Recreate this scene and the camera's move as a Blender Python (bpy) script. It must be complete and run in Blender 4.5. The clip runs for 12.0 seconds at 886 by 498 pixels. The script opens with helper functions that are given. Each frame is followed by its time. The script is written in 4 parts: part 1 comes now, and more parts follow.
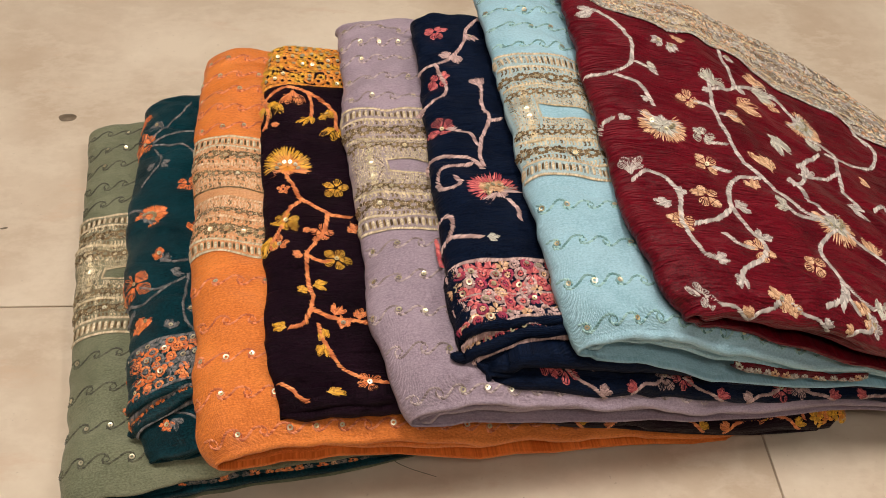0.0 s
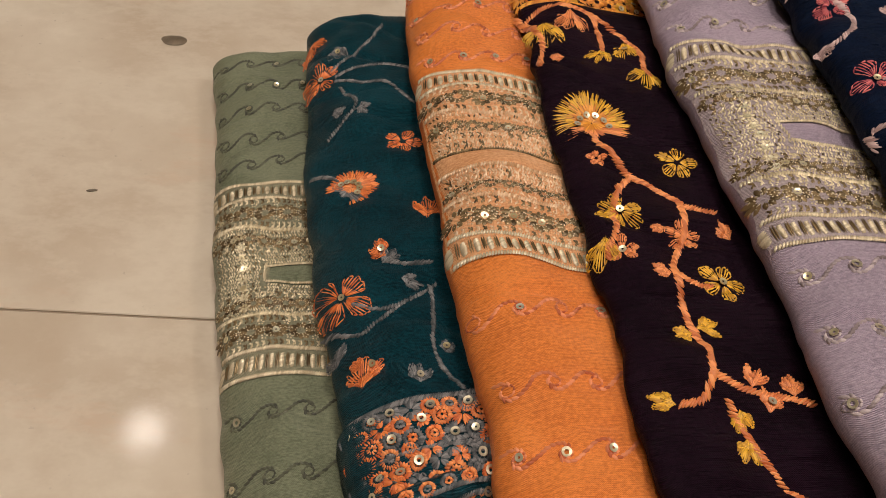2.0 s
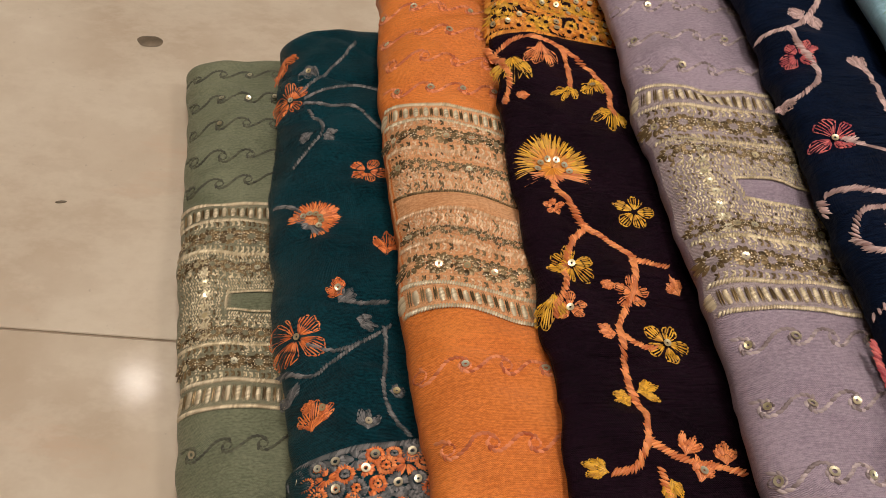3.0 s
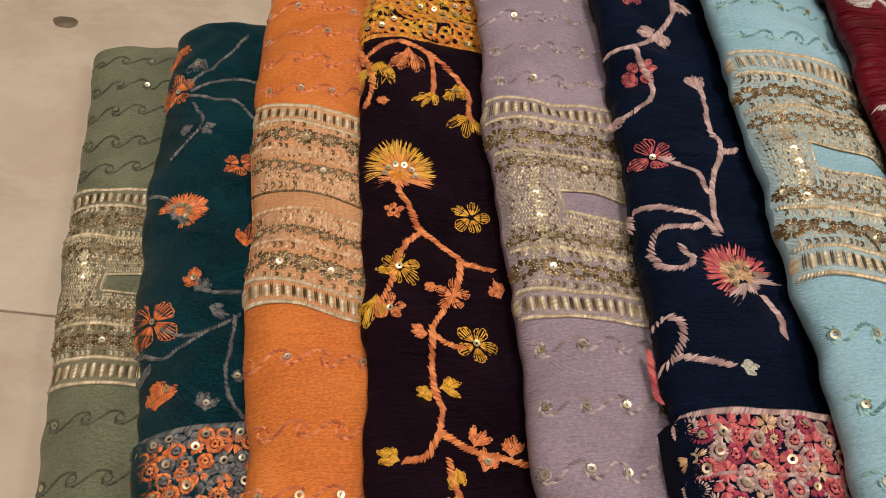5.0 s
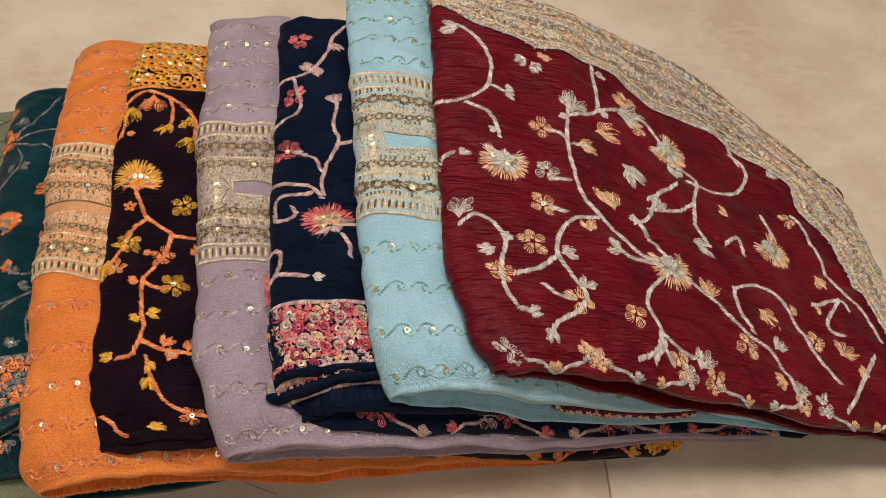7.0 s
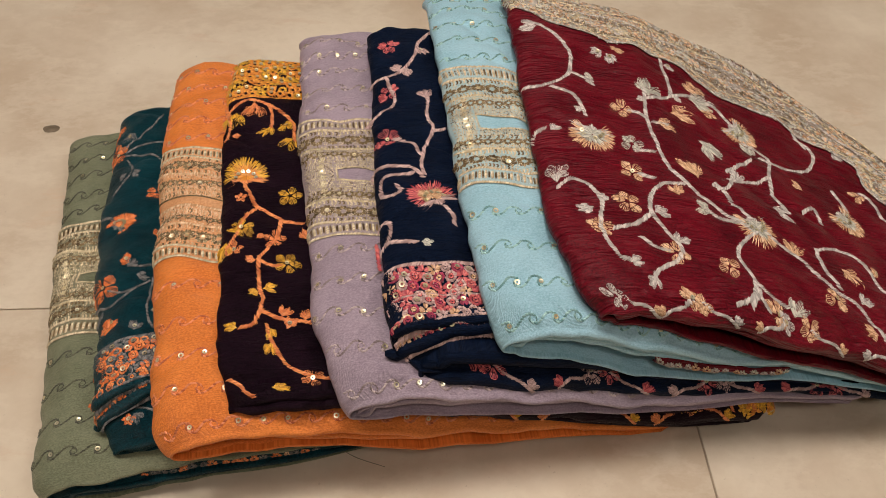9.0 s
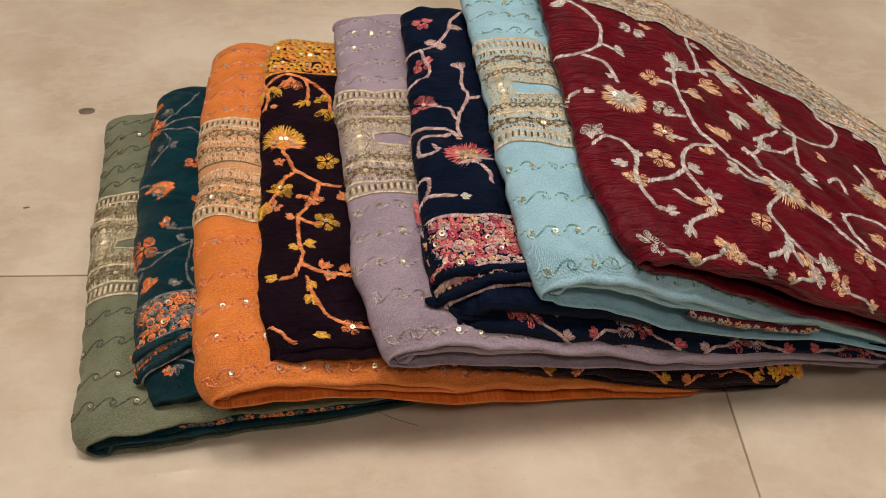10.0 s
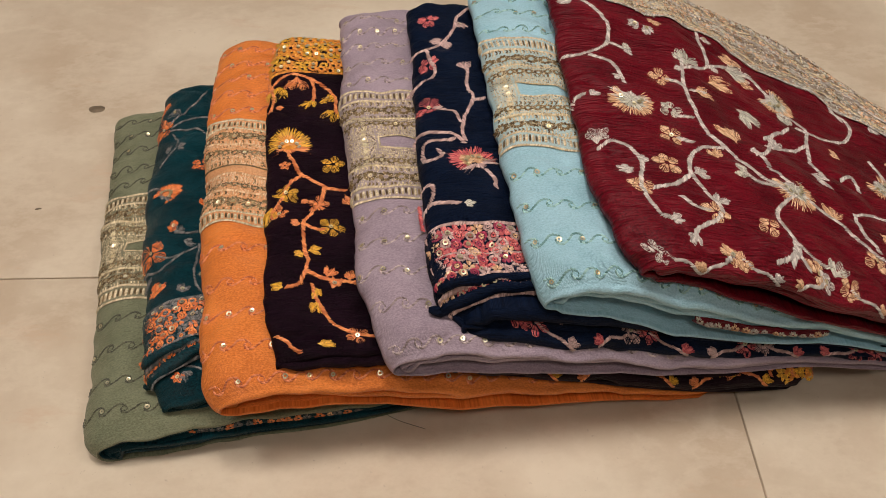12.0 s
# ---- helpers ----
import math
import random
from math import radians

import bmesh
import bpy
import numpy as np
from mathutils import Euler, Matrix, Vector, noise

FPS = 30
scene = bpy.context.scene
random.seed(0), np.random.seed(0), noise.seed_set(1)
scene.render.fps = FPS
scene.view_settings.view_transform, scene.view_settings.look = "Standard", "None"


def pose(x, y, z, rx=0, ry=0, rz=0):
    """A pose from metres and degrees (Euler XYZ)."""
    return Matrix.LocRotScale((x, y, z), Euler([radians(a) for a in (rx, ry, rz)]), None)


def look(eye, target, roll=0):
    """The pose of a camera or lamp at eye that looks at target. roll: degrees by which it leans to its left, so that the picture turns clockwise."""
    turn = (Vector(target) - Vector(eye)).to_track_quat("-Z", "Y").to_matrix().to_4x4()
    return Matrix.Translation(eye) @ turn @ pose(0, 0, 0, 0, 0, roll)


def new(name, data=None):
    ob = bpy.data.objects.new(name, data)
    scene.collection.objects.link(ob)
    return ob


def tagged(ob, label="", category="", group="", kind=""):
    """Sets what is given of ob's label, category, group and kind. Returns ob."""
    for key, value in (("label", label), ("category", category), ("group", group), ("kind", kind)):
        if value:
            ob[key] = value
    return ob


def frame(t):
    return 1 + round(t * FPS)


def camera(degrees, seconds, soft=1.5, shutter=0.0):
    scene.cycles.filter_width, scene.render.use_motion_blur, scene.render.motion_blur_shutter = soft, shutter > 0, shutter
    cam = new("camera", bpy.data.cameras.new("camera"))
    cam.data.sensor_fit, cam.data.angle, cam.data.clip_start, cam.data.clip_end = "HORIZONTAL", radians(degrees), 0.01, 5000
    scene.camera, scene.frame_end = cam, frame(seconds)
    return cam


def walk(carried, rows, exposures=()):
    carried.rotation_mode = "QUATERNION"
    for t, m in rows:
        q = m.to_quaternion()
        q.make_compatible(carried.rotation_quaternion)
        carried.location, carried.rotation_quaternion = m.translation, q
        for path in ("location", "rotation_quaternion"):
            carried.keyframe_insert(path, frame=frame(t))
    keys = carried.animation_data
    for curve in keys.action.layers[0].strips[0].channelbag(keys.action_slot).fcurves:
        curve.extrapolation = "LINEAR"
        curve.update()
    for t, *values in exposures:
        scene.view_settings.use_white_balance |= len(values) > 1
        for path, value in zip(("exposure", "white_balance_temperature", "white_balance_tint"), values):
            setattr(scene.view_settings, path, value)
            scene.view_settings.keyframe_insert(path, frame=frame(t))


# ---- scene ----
cam = camera(56.3, 12.0, 0.5)
PATH = [
    (0, (0.055, 0.013, 0.536), (0.037, 1.339, -0.961), 4.0),
    (0.5, (0.018, 0.001, 0.53), (0.002, 1.334, -0.961), 5.3),
    (1, (-0.013, 0.019, 0.501), (-0.013, 1.36, -0.982), 7.2),
    (1.5, (-0.104, 0.092, 0.388), (-0.079, 1.439, -1.091), 8.7),
    (2, (-0.136, 0.155, 0.351), (-0.093, 1.484, -1.143), 10.0),
    (2.5, (-0.141, 0.176, 0.348), (-0.087, 1.471, -1.176), 11.2),
    (3, (-0.124, 0.184, 0.381), (-0.06, 1.43, -1.182), 12.7),
    (3.2, (-0.124, 0.18, 0.385), (-0.035, 1.444, -1.162), 14.2),
    (4.8, (-0.059, 0.19, 0.426), (0.024, 1.355, -1.198), 16.0),
    (5, (-0.058, 0.192, 0.426), (0.027, 1.356, -1.198), 15.8),
    (5.5, (-0.036, 0.188, 0.452), (0.053, 1.355, -1.17), 15.1),
    (6, (0.005, 0.17, 0.501), (0.065, 1.347, -1.115), 12.9),
    (6.5, (0.083, 0.083, 0.58), (0.12, 1.273, -1.027), 10.1),
    (7, (0.149, 0.077, 0.587), (0.173, 1.26, -1.025), 7.2),
    (7.2, (0.183, 0.093, 0.572), (0.204, 1.274, -1.042), 5.9),
    (8.8, (0.135, 0.028, 0.569), (0.079, 1.328, -0.95), 2.0),
    (9, (0.107, -0.003, 0.568), (0.049, 1.313, -0.936), 2.2),
    (9.5, (0.081, -0.045, 0.567), (0.014, 1.31, -0.903), 2.5),
    (10, (0.088, -0.054, 0.54), (0.017, 1.325, -0.907), 2.4),
    (10.5, (0.104, -0.046, 0.52), (0.021, 1.337, -0.921), 1.9),
    (11, (0.105, -0.044, 0.538), (0.021, 1.333, -0.91), 1.8),
    (11.5, (0.103, -0.037, 0.545), (0.017, 1.329, -0.913), 1.7),
    (12, (0.097, -0.035, 0.555), (-0.018, 1.292, -0.938), 0.5),
]
walk(cam, [(t, look(eye, target, roll)) for t, eye, target, roll in PATH], [(0, 0.31), (0.5, 0.20), (1, 0.12), (2, 0.0), (3, -0.05), (5, -0.05), (6, 0.02), (7, 0.11), (8.8, 0.10), (12, 0.08)])

# ---- light ----
world = bpy.data.worlds.new("shop_world")
scene.world = world
world.use_nodes = True
world.node_tree.nodes["Background"].inputs[0].default_value = (1.0, 0.93, 0.84, 1)
world.node_tree.nodes["Background"].inputs[1].default_value = 0.004
scene.view_settings.exposure = 0.0

ROOM = (-3.4, 3.4, -2.8, 4.6, 2.6)      # x0, x1, y0, y1, height
# the first lamp mirrors in the floor; the other four are added, unseen fill
LAMPS = [(-1.08, 1.62, 0.062, 1.0), (0.05, 0.45, 0.26, 19.0), (-1.00, 0.40, 0.26, 12.5), (1.50, 0.45, 0.26, 11.0), (0.30, -0.95, 0.26, 7.5)]
for lx, ly, lr, watts in LAMPS:
    ld = bpy.data.lights.new("lamp_or_fill_light", "AREA")
    ld.shape, ld.size, ld.energy, ld.color = "DISK", lr * 2, watts, (1.0, 0.93, 0.845)
    lo = new("lamp_or_fill_light", ld)
    lo.matrix_world = pose(lx, ly, ROOM[4] - 0.035)


# ---- materials ----
def material(name):
    m = bpy.data.materials.new(name)
    m.use_nodes = True
    nt = m.node_tree
    return m, nt, nt.nodes["Principled BSDF"]


def link(nt, a, b):
    nt.links.new(a, b)


def mixed(nt, fac, c0, c1):
    n = nt.nodes.new("ShaderNodeMix")
    n.data_type = "RGBA"
    n.inputs["A"].default_value, n.inputs["B"].default_value = (*c0, 1), (*c1, 1)
    link(nt, fac, n.inputs["Factor"])
    return n.outputs["Result"]


def noise_node(nt, vec, scale, detail=3.0, rough=0.6):
    n = nt.nodes.new("ShaderNodeTexNoise")
    n.inputs["Scale"].default_value, n.inputs["Detail"].default_value, n.inputs["Roughness"].default_value = scale, detail, rough
    link(nt, vec, n.inputs["Vector"])
    return n.outputs["Fac"]


def scaled(nt, vec, sx, sy, sz=1.0):
    n = nt.nodes.new("ShaderNodeMapping")
    n.inputs["Scale"].default_value = (sx, sy, sz)
    link(nt, vec, n.inputs["Vector"])
    return n.outputs["Vector"]


def ramp(nt, fac, lo, hi):
    n = nt.nodes.new("ShaderNodeMapRange")
    n.inputs["From Min"].default_value, n.inputs["From Max"].default_value = lo, hi
    link(nt, fac, n.inputs["Value"])
    return n.outputs["Result"]


def bumped(nt, bsdf, height, strength, distance, after=None):
    n = nt.nodes.new("ShaderNodeBump")
    n.inputs["Strength"].default_value, n.inputs["Distance"].default_value = strength, distance
    link(nt, height, n.inputs["Height"])
    if after is not None:
        link(nt, after, n.inputs["Normal"])
    link(nt, n.outputs["Normal"], bsdf.inputs["Normal"])
    return n.outputs["Normal"]


def cloth_material(name, dark, light, rough=0.5, sheen=0.25, crinkle=0.3, along=6.0, across=160.0, weave=0.5, spec=0.25, depth=0.0016, ridged=False):
    """A woven cloth on UV metres: twill weave, soft crinkles that run across the strip, mottled colour with weave
    sparkle and fold shade painted in.
    """
    m, nt, b = material(name)
    uv = nt.nodes.new("ShaderNodeUVMap").outputs["UV"]
    big = noise_node(nt, uv, 22.0, 5.0)
    slub = noise_node(nt, scaled(nt, uv, 120.0, 1100.0), 1.0, 2.0)
    tw = nt.nodes.new("ShaderNodeTexWave")
    tw.wave_type, tw.bands_direction = "BANDS", "DIAGONAL"
    tw.inputs["Scale"].default_value, tw.inputs["Distortion"].default_value, tw.inputs["Detail"].default_value = 900.0, 3.0, 2.0
    tw.inputs["Detail Scale"].default_value = 0.4
    link(nt, uv, tw.inputs["Vector"])
    wy = nt.nodes.new("ShaderNodeTexWave")
    wy.wave_type, wy.bands_direction = "BANDS", "Y"
    wy.inputs["Scale"].default_value, wy.inputs["Distortion"].default_value = 520.0, 2.0
    link(nt, uv, wy.inputs["Vector"])
    wsum = nt.nodes.new("ShaderNodeMath")
    wsum.operation = "ADD"
    link(nt, tw.outputs["Fac"], wsum.inputs[0])
    link(nt, wy.outputs["Fac"], wsum.inputs[1])
    add = nt.nodes.new("ShaderNodeMath")
    add.operation = "MULTIPLY_ADD"
    add.inputs[1].default_value = 0.5
    link(nt, slub, add.inputs[0])
    link(nt, big, add.inputs[2])
    add2 = nt.nodes.new("ShaderNodeMath")
    add2.operation = "MULTIPLY_ADD"
    add2.inputs[1].default_value = 0.16
    link(nt, wsum.outputs[0], add2.inputs[0])
    link(nt, add.outputs[0], add2.inputs[2])
    crepe = noise_node(nt, scaled(nt, uv, 620.0, 1000.0), 1.0, 2.0)
    add3 = nt.nodes.new("ShaderNodeMath")
    add3.operation = "MULTIPLY_ADD"
    add3.inputs[1].default_value = 1.1
    link(nt, crepe, add3.inputs[0])
    link(nt, add2.outputs[0], add3.inputs[2])
    # the dark-to-light mottle puts thread glints and fold shading into the base colour
    link(nt, mixed(nt, ramp(nt, add3.outputs[0], 1.18, 1.70), dark, light), b.inputs["Base Color"])
    b.inputs["Roughness"].default_value = rough
    b.inputs["Specular IOR Level"].default_value = spec
    b.inputs["Sheen Weight"].default_value = sheen
    b.inputs["Sheen Roughness"].default_value = 0.4
    b.inputs["Sheen Tint"].default_value = (*[min(1.0, c * 1.6 + 0.1) for c in light], 1)
    cr = noise_node(nt, scaled(nt, uv, along, across), 1.0, 4.0, 0.65)
    if ridged:
        sub = nt.nodes.new("ShaderNodeMath")
        sub.operation = "SUBTRACT"
        sub.inputs[1].default_value = 0.5
        link(nt, cr, sub.inputs[0])
        ab = nt.nodes.new("ShaderNodeMath")
        ab.operation = "ABSOLUTE"
        link(nt, sub.outputs[0], ab.inputs[0])
        cr = ramp(nt, ab.outputs[0], 0.0, 0.16)
    first = bumped(nt, b, cr, crinkle, depth)
    second = bumped(nt, b, crepe, 0.5, 0.0005, first)
    bumped(nt, b, wsum.outputs[0], weave, 0.0003, second)
    return m


def thread_material(name, dark, light, rough=0.45, metal=0.0):
    """Embroidery thread: each stitch has its own tone."""
    m, nt, b = material(name)
    rnd = nt.nodes.new("ShaderNodeNewGeometry").outputs["Random Per Island"]
    link(nt, mixed(nt, rnd, dark, light), b.inputs["Base Color"])
    b.inputs["Roughness"].default_value, b.inputs["Metallic"].default_value = rough, metal
    b.inputs["Sheen Weight"].default_value = 0.0 if metal else 0.15
    obj = nt.nodes.new("ShaderNodeTexCoord").outputs["Object"]
    bumped(nt, b, noise_node(nt, obj, 3500.0, 2.0), 0.35, 0.0002)
    return m


def sequin_material(name, dark, light, rough=0.22):
    m, nt, b = material(name)
    rnd = nt.nodes.new("ShaderNodeObjectInfo").outputs["Random"]
    link(nt, mixed(nt, rnd, dark, light), b.inputs["Base Color"])
    b.inputs["Metallic"].default_value, b.inputs["Roughness"].default_value = 0.7, rough
    return m


def tile_material():
    m, nt, b = material("polished_tile")
    obj = nt.nodes.new("ShaderNodeTexCoord").outputs["Object"]
    info = nt.nodes.new("ShaderNodeObjectInfo")
    off = nt.nodes.new("ShaderNodeVectorMath")
    off.operation = "MULTIPLY_ADD"
    comb = nt.nodes.new("ShaderNodeCombineXYZ")
    for k in range(3):
        link(nt, info.outputs["Random"], comb.inputs[k])
    off.inputs[1].default_value = (13.0, 29.0, 7.0)
    link(nt, comb.outputs[0], off.inputs[0])
    link(nt, obj, off.inputs[2])
    vec = off.outputs[0]
    cloud = noise_node(nt, vec, 7.0, 6.0, 0.62)
    vein = noise_node(nt, scaled(nt, vec, 9.0, 26.0, 1.0), 1.0, 6.0, 0.7)
    base = mixed(nt, ramp(nt, cloud, 0.34, 0.66), (0.53, 0.425, 0.32), (0.70, 0.605, 0.485))
    n = nt.nodes.new("ShaderNodeMix")
    n.data_type = "RGBA"
    link(nt, ramp(nt, vein, 0.60, 0.80), n.inputs["Factor"])
    link(nt, base, n.inputs["A"])
    n.inputs["B"].default_value = (0.60, 0.44, 0.32, 1)
    speck = noise_node(nt, vec, 260.0, 2.0)
    n2 = nt.nodes.new("ShaderNodeMix")
    n2.data_type = "RGBA"
    link(nt, ramp(nt, speck, 0.70, 0.78), n2.inputs["Factor"])
    link(nt, n.outputs["Result"], n2.inputs["A"])
    n2.inputs["B"].default_value = (0.52, 0.43, 0.34, 1)
    # pale thin veins, like cracked marble
    thin = noise_node(nt, scaled(nt, vec, 5.0, 8.0, 1.0), 1.0, 7.0, 0.68)
    sub = nt.nodes.new("ShaderNodeMath")
    sub.operation = "SUBTRACT"
    sub.inputs[1].default_value = 0.5
    link(nt, thin, sub.inputs[0])
    ab = nt.nodes.new("ShaderNodeMath")
    ab.operation = "ABSOLUTE"
    link(nt, sub.outputs[0], ab.inputs[0])
    n3 = nt.nodes.new("ShaderNodeMix")
    n3.data_type = "RGBA"
    soft = nt.nodes.new("ShaderNodeMath")
    soft.operation = "MULTIPLY"
    soft.inputs[1].default_value = 0.30
    link(nt, ramp(nt, ab.outputs[0], 0.05, 0.0), soft.inputs[0])
    link(nt, soft.outputs[0], n3.inputs["Factor"])
    link(nt, n2.outputs["Result"], n3.inputs["A"])
    n3.inputs["B"].default_value = (0.74, 0.65, 0.53, 1)
    link(nt, n3.outputs["Result"], b.inputs["Base Color"])
    rr = nt.nodes.new("ShaderNodeMapRange")
    rr.inputs["To Min"].default_value, rr.inputs["To Max"].default_value = 0.07, 0.15
    link(nt, cloud, rr.inputs["Value"])
    link(nt, rr.outputs["Result"], b.inputs["Roughness"])
    b.inputs["Specular IOR Level"].default_value = 0.35
    bumped(nt, b, noise_node(nt, vec, 40.0, 2.0), 0.03, 0.001)
    return m


def plain_material(name, c0, c1, rough, scale=8.0):
    m, nt, b = material(name)
    obj = nt.nodes.new("ShaderNodeTexCoord").outputs["Object"]
    f = noise_node(nt, obj, scale, 5.0)
    link(nt, mixed(nt, ramp(nt, f, 0.3, 0.7), c0, c1), b.inputs["Base Color"])
    b.inputs["Roughness"].default_value = rough
    bumped(nt, b, noise_node(nt, obj, scale * 12, 3.0), 0.1, 0.002)
    return m


CLOTH = {
    "sage": cloth_material("sage_cloth", (0.125, 0.140, 0.083), (0.275, 0.286, 0.184), 0.40, 0.05, 0.6, 12, 40, 0.6, 0.35),
    "teal": cloth_material("teal_cloth", (0.0006, 0.010, 0.016), (0.0055, 0.064, 0.086), 0.36, 0.0, 1.0, 12, 45, 0.8, 0.20),
    "orange": cloth_material("orange_cloth", (0.62, 0.145, 0.022), (0.93, 0.29, 0.06), 0.42, 0.0, 0.6, 12, 40, 0.5, 0.35),
    "aubergine": cloth_material("aubergine_cloth", (0.0034, 0.0010, 0.0030), (0.0180, 0.0062, 0.0140), 0.50, 0.0, 0.9, 14, 60, 0.6, 0.07, 0.0014, True),
    "lilac": cloth_material("lilac_cloth", (0.29, 0.222, 0.282), (0.50, 0.392, 0.475), 0.38, 0.05, 0.6, 12, 40, 0.6, 0.4),
    "navy": cloth_material("navy_cloth", (0.0011, 0.0032, 0.0115), (0.0056, 0.0130, 0.038), 0.50, 0.0, 0.9, 14, 60, 0.6, 0.07, 0.0014, True),
    "mint": cloth_material("mint_cloth", (0.30, 0.55, 0.66), (0.48, 0.75, 0.89), 0.38, 0.05, 0.6, 12, 40, 0.6, 0.4),
    "maroon": cloth_material("maroon_cloth", (0.056, 0.0013, 0.0055), (0.200, 0.0048, 0.016), 0.40, 0.0, 0.9, 8, 48, 0.3, 0.18, 0.0032, True),
}
GOLD = thread_material("gold_zari_thread", (0.48, 0.38, 0.23), (0.86, 0.74, 0.52), 0.36, 0.4)
GOLD_DARK = thread_material("dark_zari_thread", (0.08, 0.05, 0.022), (0.31, 0.21, 0.10), 0.35, 0.45)
CREAM = thread_material("cream_zari_thread", (0.50, 0.39, 0.25), (0.82, 0.70, 0.50), 0.4, 0.3)
THREAD = {
    "sage": thread_material("olive_thread", (0.034, 0.034, 0.020), (0.12, 0.12, 0.07)),
    "orange": thread_material("rust_thread", (0.42, 0.070, 0.014), (0.92, 0.33, 0.15)),
    "lilac": thread_material("mauve_thread", (0.16, 0.11, 0.11), (0.62, 0.50, 0.50)),
    "mint": thread_material("sea_thread", (0.068, 0.204, 0.218), (0.45, 0.70, 0.70)),
    "amber": thread_material("amber_thread", (0.52, 0.150, 0.010), (0.92, 0.40, 0.04)),
    "coral": thread_material("coral_thread", (0.50, 0.115, 0.026), (0.92, 0.345, 0.11)),
    "yellow": thread_material("yellow_thread", (0.42, 0.185, 0.006), (0.90, 0.50, 0.03)),
    "grey": thread_material("slate_thread", (0.037, 0.044, 0.048), (0.22, 0.205, 0.20)),
    "flame": thread_material("flame_thread", (0.476, 0.082, 0.010), (0.90, 0.275, 0.07)),
    "pink": thread_material("dusty_pink_thread", (0.313, 0.184, 0.170), (0.70, 0.49, 0.46)),
    "rose": thread_material("rose_thread", (0.340, 0.020, 0.048), (0.78, 0.20, 0.18)),
    "magenta": thread_material("magenta_thread", (0.20, 0.006, 0.035), (0.52, 0.045, 0.12)),
    "silver": thread_material("silver_thread", (0.299, 0.258, 0.238), (0.72, 0.65, 0.60)),
    "peach": thread_material("peach_thread", (0.408, 0.190, 0.082), (0.86, 0.58, 0.36)),
    "pale": thread_material("pale_green_thread", (0.272, 0.258, 0.218), (0.70, 0.66, 0.56)),
}
SEQUIN_GOLD = sequin_material("gold_sequin", (0.72, 0.60, 0.34), (0.95, 0.90, 0.70), 0.3)
SEQUIN_DARK = sequin_material("champagne_sequin", (0.50, 0.42, 0.28), (0.85, 0.76, 0.55), 0.4)
TILE = tile_material()
GROUT = plain_material("tile_grout", (0.26, 0.20, 0.14), (0.42, 0.33, 0.25), 0.9, 30.0)
# dull on purpose: less light bounces back, so the folds stay dark
PAINT = plain_material("bounce_cutting_paint", (0.32, 0.29, 0.25), (0.38, 0.35, 0.31), 0.7, 2.0)
STAIN = plain_material("dark_stain", (0.10, 0.075, 0.05), (0.24, 0.18, 0.12), 0.5, 90.0)
METAL = plain_material("lamp_ring", (0.75, 0.75, 0.73), (0.85, 0.85, 0.83), 0.4, 5.0)
GLOW, _nt, _b = material("lamp_glow")
_b.inputs["Emission Color"].default_value, _b.inputs["Emission Strength"].default_value = (1.0, 0.84, 0.72, 1), 8.0


# ---- mesh helpers ----
def mesh_object(name, verts, faces, mat, parent=None, label="", smooth=False, uvs=None):
    me = bpy.data.meshes.new(name)
    me.from_pydata([tuple(v) for v in verts], [], faces)
    if uvs is not None:
        lay = me.uv_layers.new(name="UVMap")
        idx = np.empty(len(me.loops), dtype=np.int32)
        me.loops.foreach_get("vertex_index", idx)
        lay.data.foreach_set("uv", np.asarray(uvs, dtype=np.float32)[idx].ravel())
    if smooth:
        me.polygons.foreach_set("use_smooth", [True] * len(me.polygons))
    me.materials.append(mat)
    me.update()
    ob = new(name, me)
    if parent is not None:
        ob.parent = parent
    if label:
        ob["label"] = label
    return ob


def box_mesh(name, x0, y0, z0, x1, y1, z1, mat, bevel=0.0):
    bm = bmesh.new()
    bmesh.ops.create_cube(bm, size=1.0)
    for v in bm.verts:
        v.co = Vector((x0 + (v.co.x + 0.5) * (x1 - x0), y0 + (v.co.y + 0.5) * (y1 - y0), z0 + (v.co.z + 0.5) * (z1 - z0)))
    if bevel:
        bmesh.ops.bevel(bm, geom=list(bm.edges), offset=bevel, segments=1, affect="EDGES")
    me = bpy.data.meshes.new(name)
    bm.to_mesh(me)
    bm.free()
    me.materials.append(mat)
    return new(name, me)


# ---- room ----
X0, X1, Y0, Y1, HT = ROOM
floor = tagged(box_mesh("floor", X0, Y0, -0.12, X1, Y1, -0.0016, GROUT), "beige polished floor with thin dark joints", "floor", kind="structure")
# unseen walls and ceiling, added to close the room and limit its bounce
tagged(box_mesh("wall_west", X0 - 0.12, Y0 - 0.12, -0.12, X0, Y1 + 0.12, HT, PAINT), "unseen plain wall, added, its paint dulled to cut bounced light", "wall", kind="structure")
tagged(box_mesh("wall_east", X1, Y0 - 0.12, -0.12, X1 + 0.12, Y1 + 0.12, HT, PAINT), "unseen plain wall, added, its paint dulled to cut bounced light", "wall", kind="structure")
tagged(box_mesh("wall_south", X0, Y0 - 0.12, -0.12, X1, Y0, HT, PAINT), "unseen plain wall, added, its paint dulled to cut bounced light", "wall", kind="structure")
tagged(box_mesh("wall_north", X0, Y1, -0.12, X1, Y1 + 0.12, HT, PAINT), "unseen plain wall, added, its paint dulled to cut bounced light", "wall", kind="structure")
tagged(box_mesh("ceiling", X0 - 0.12, Y0 - 0.12, HT, X1 + 0.12, Y1 + 0.12, HT + 0.12, PAINT), "unseen plain ceiling, added, its paint dulled to cut bounced light", "ceiling", kind="structure")


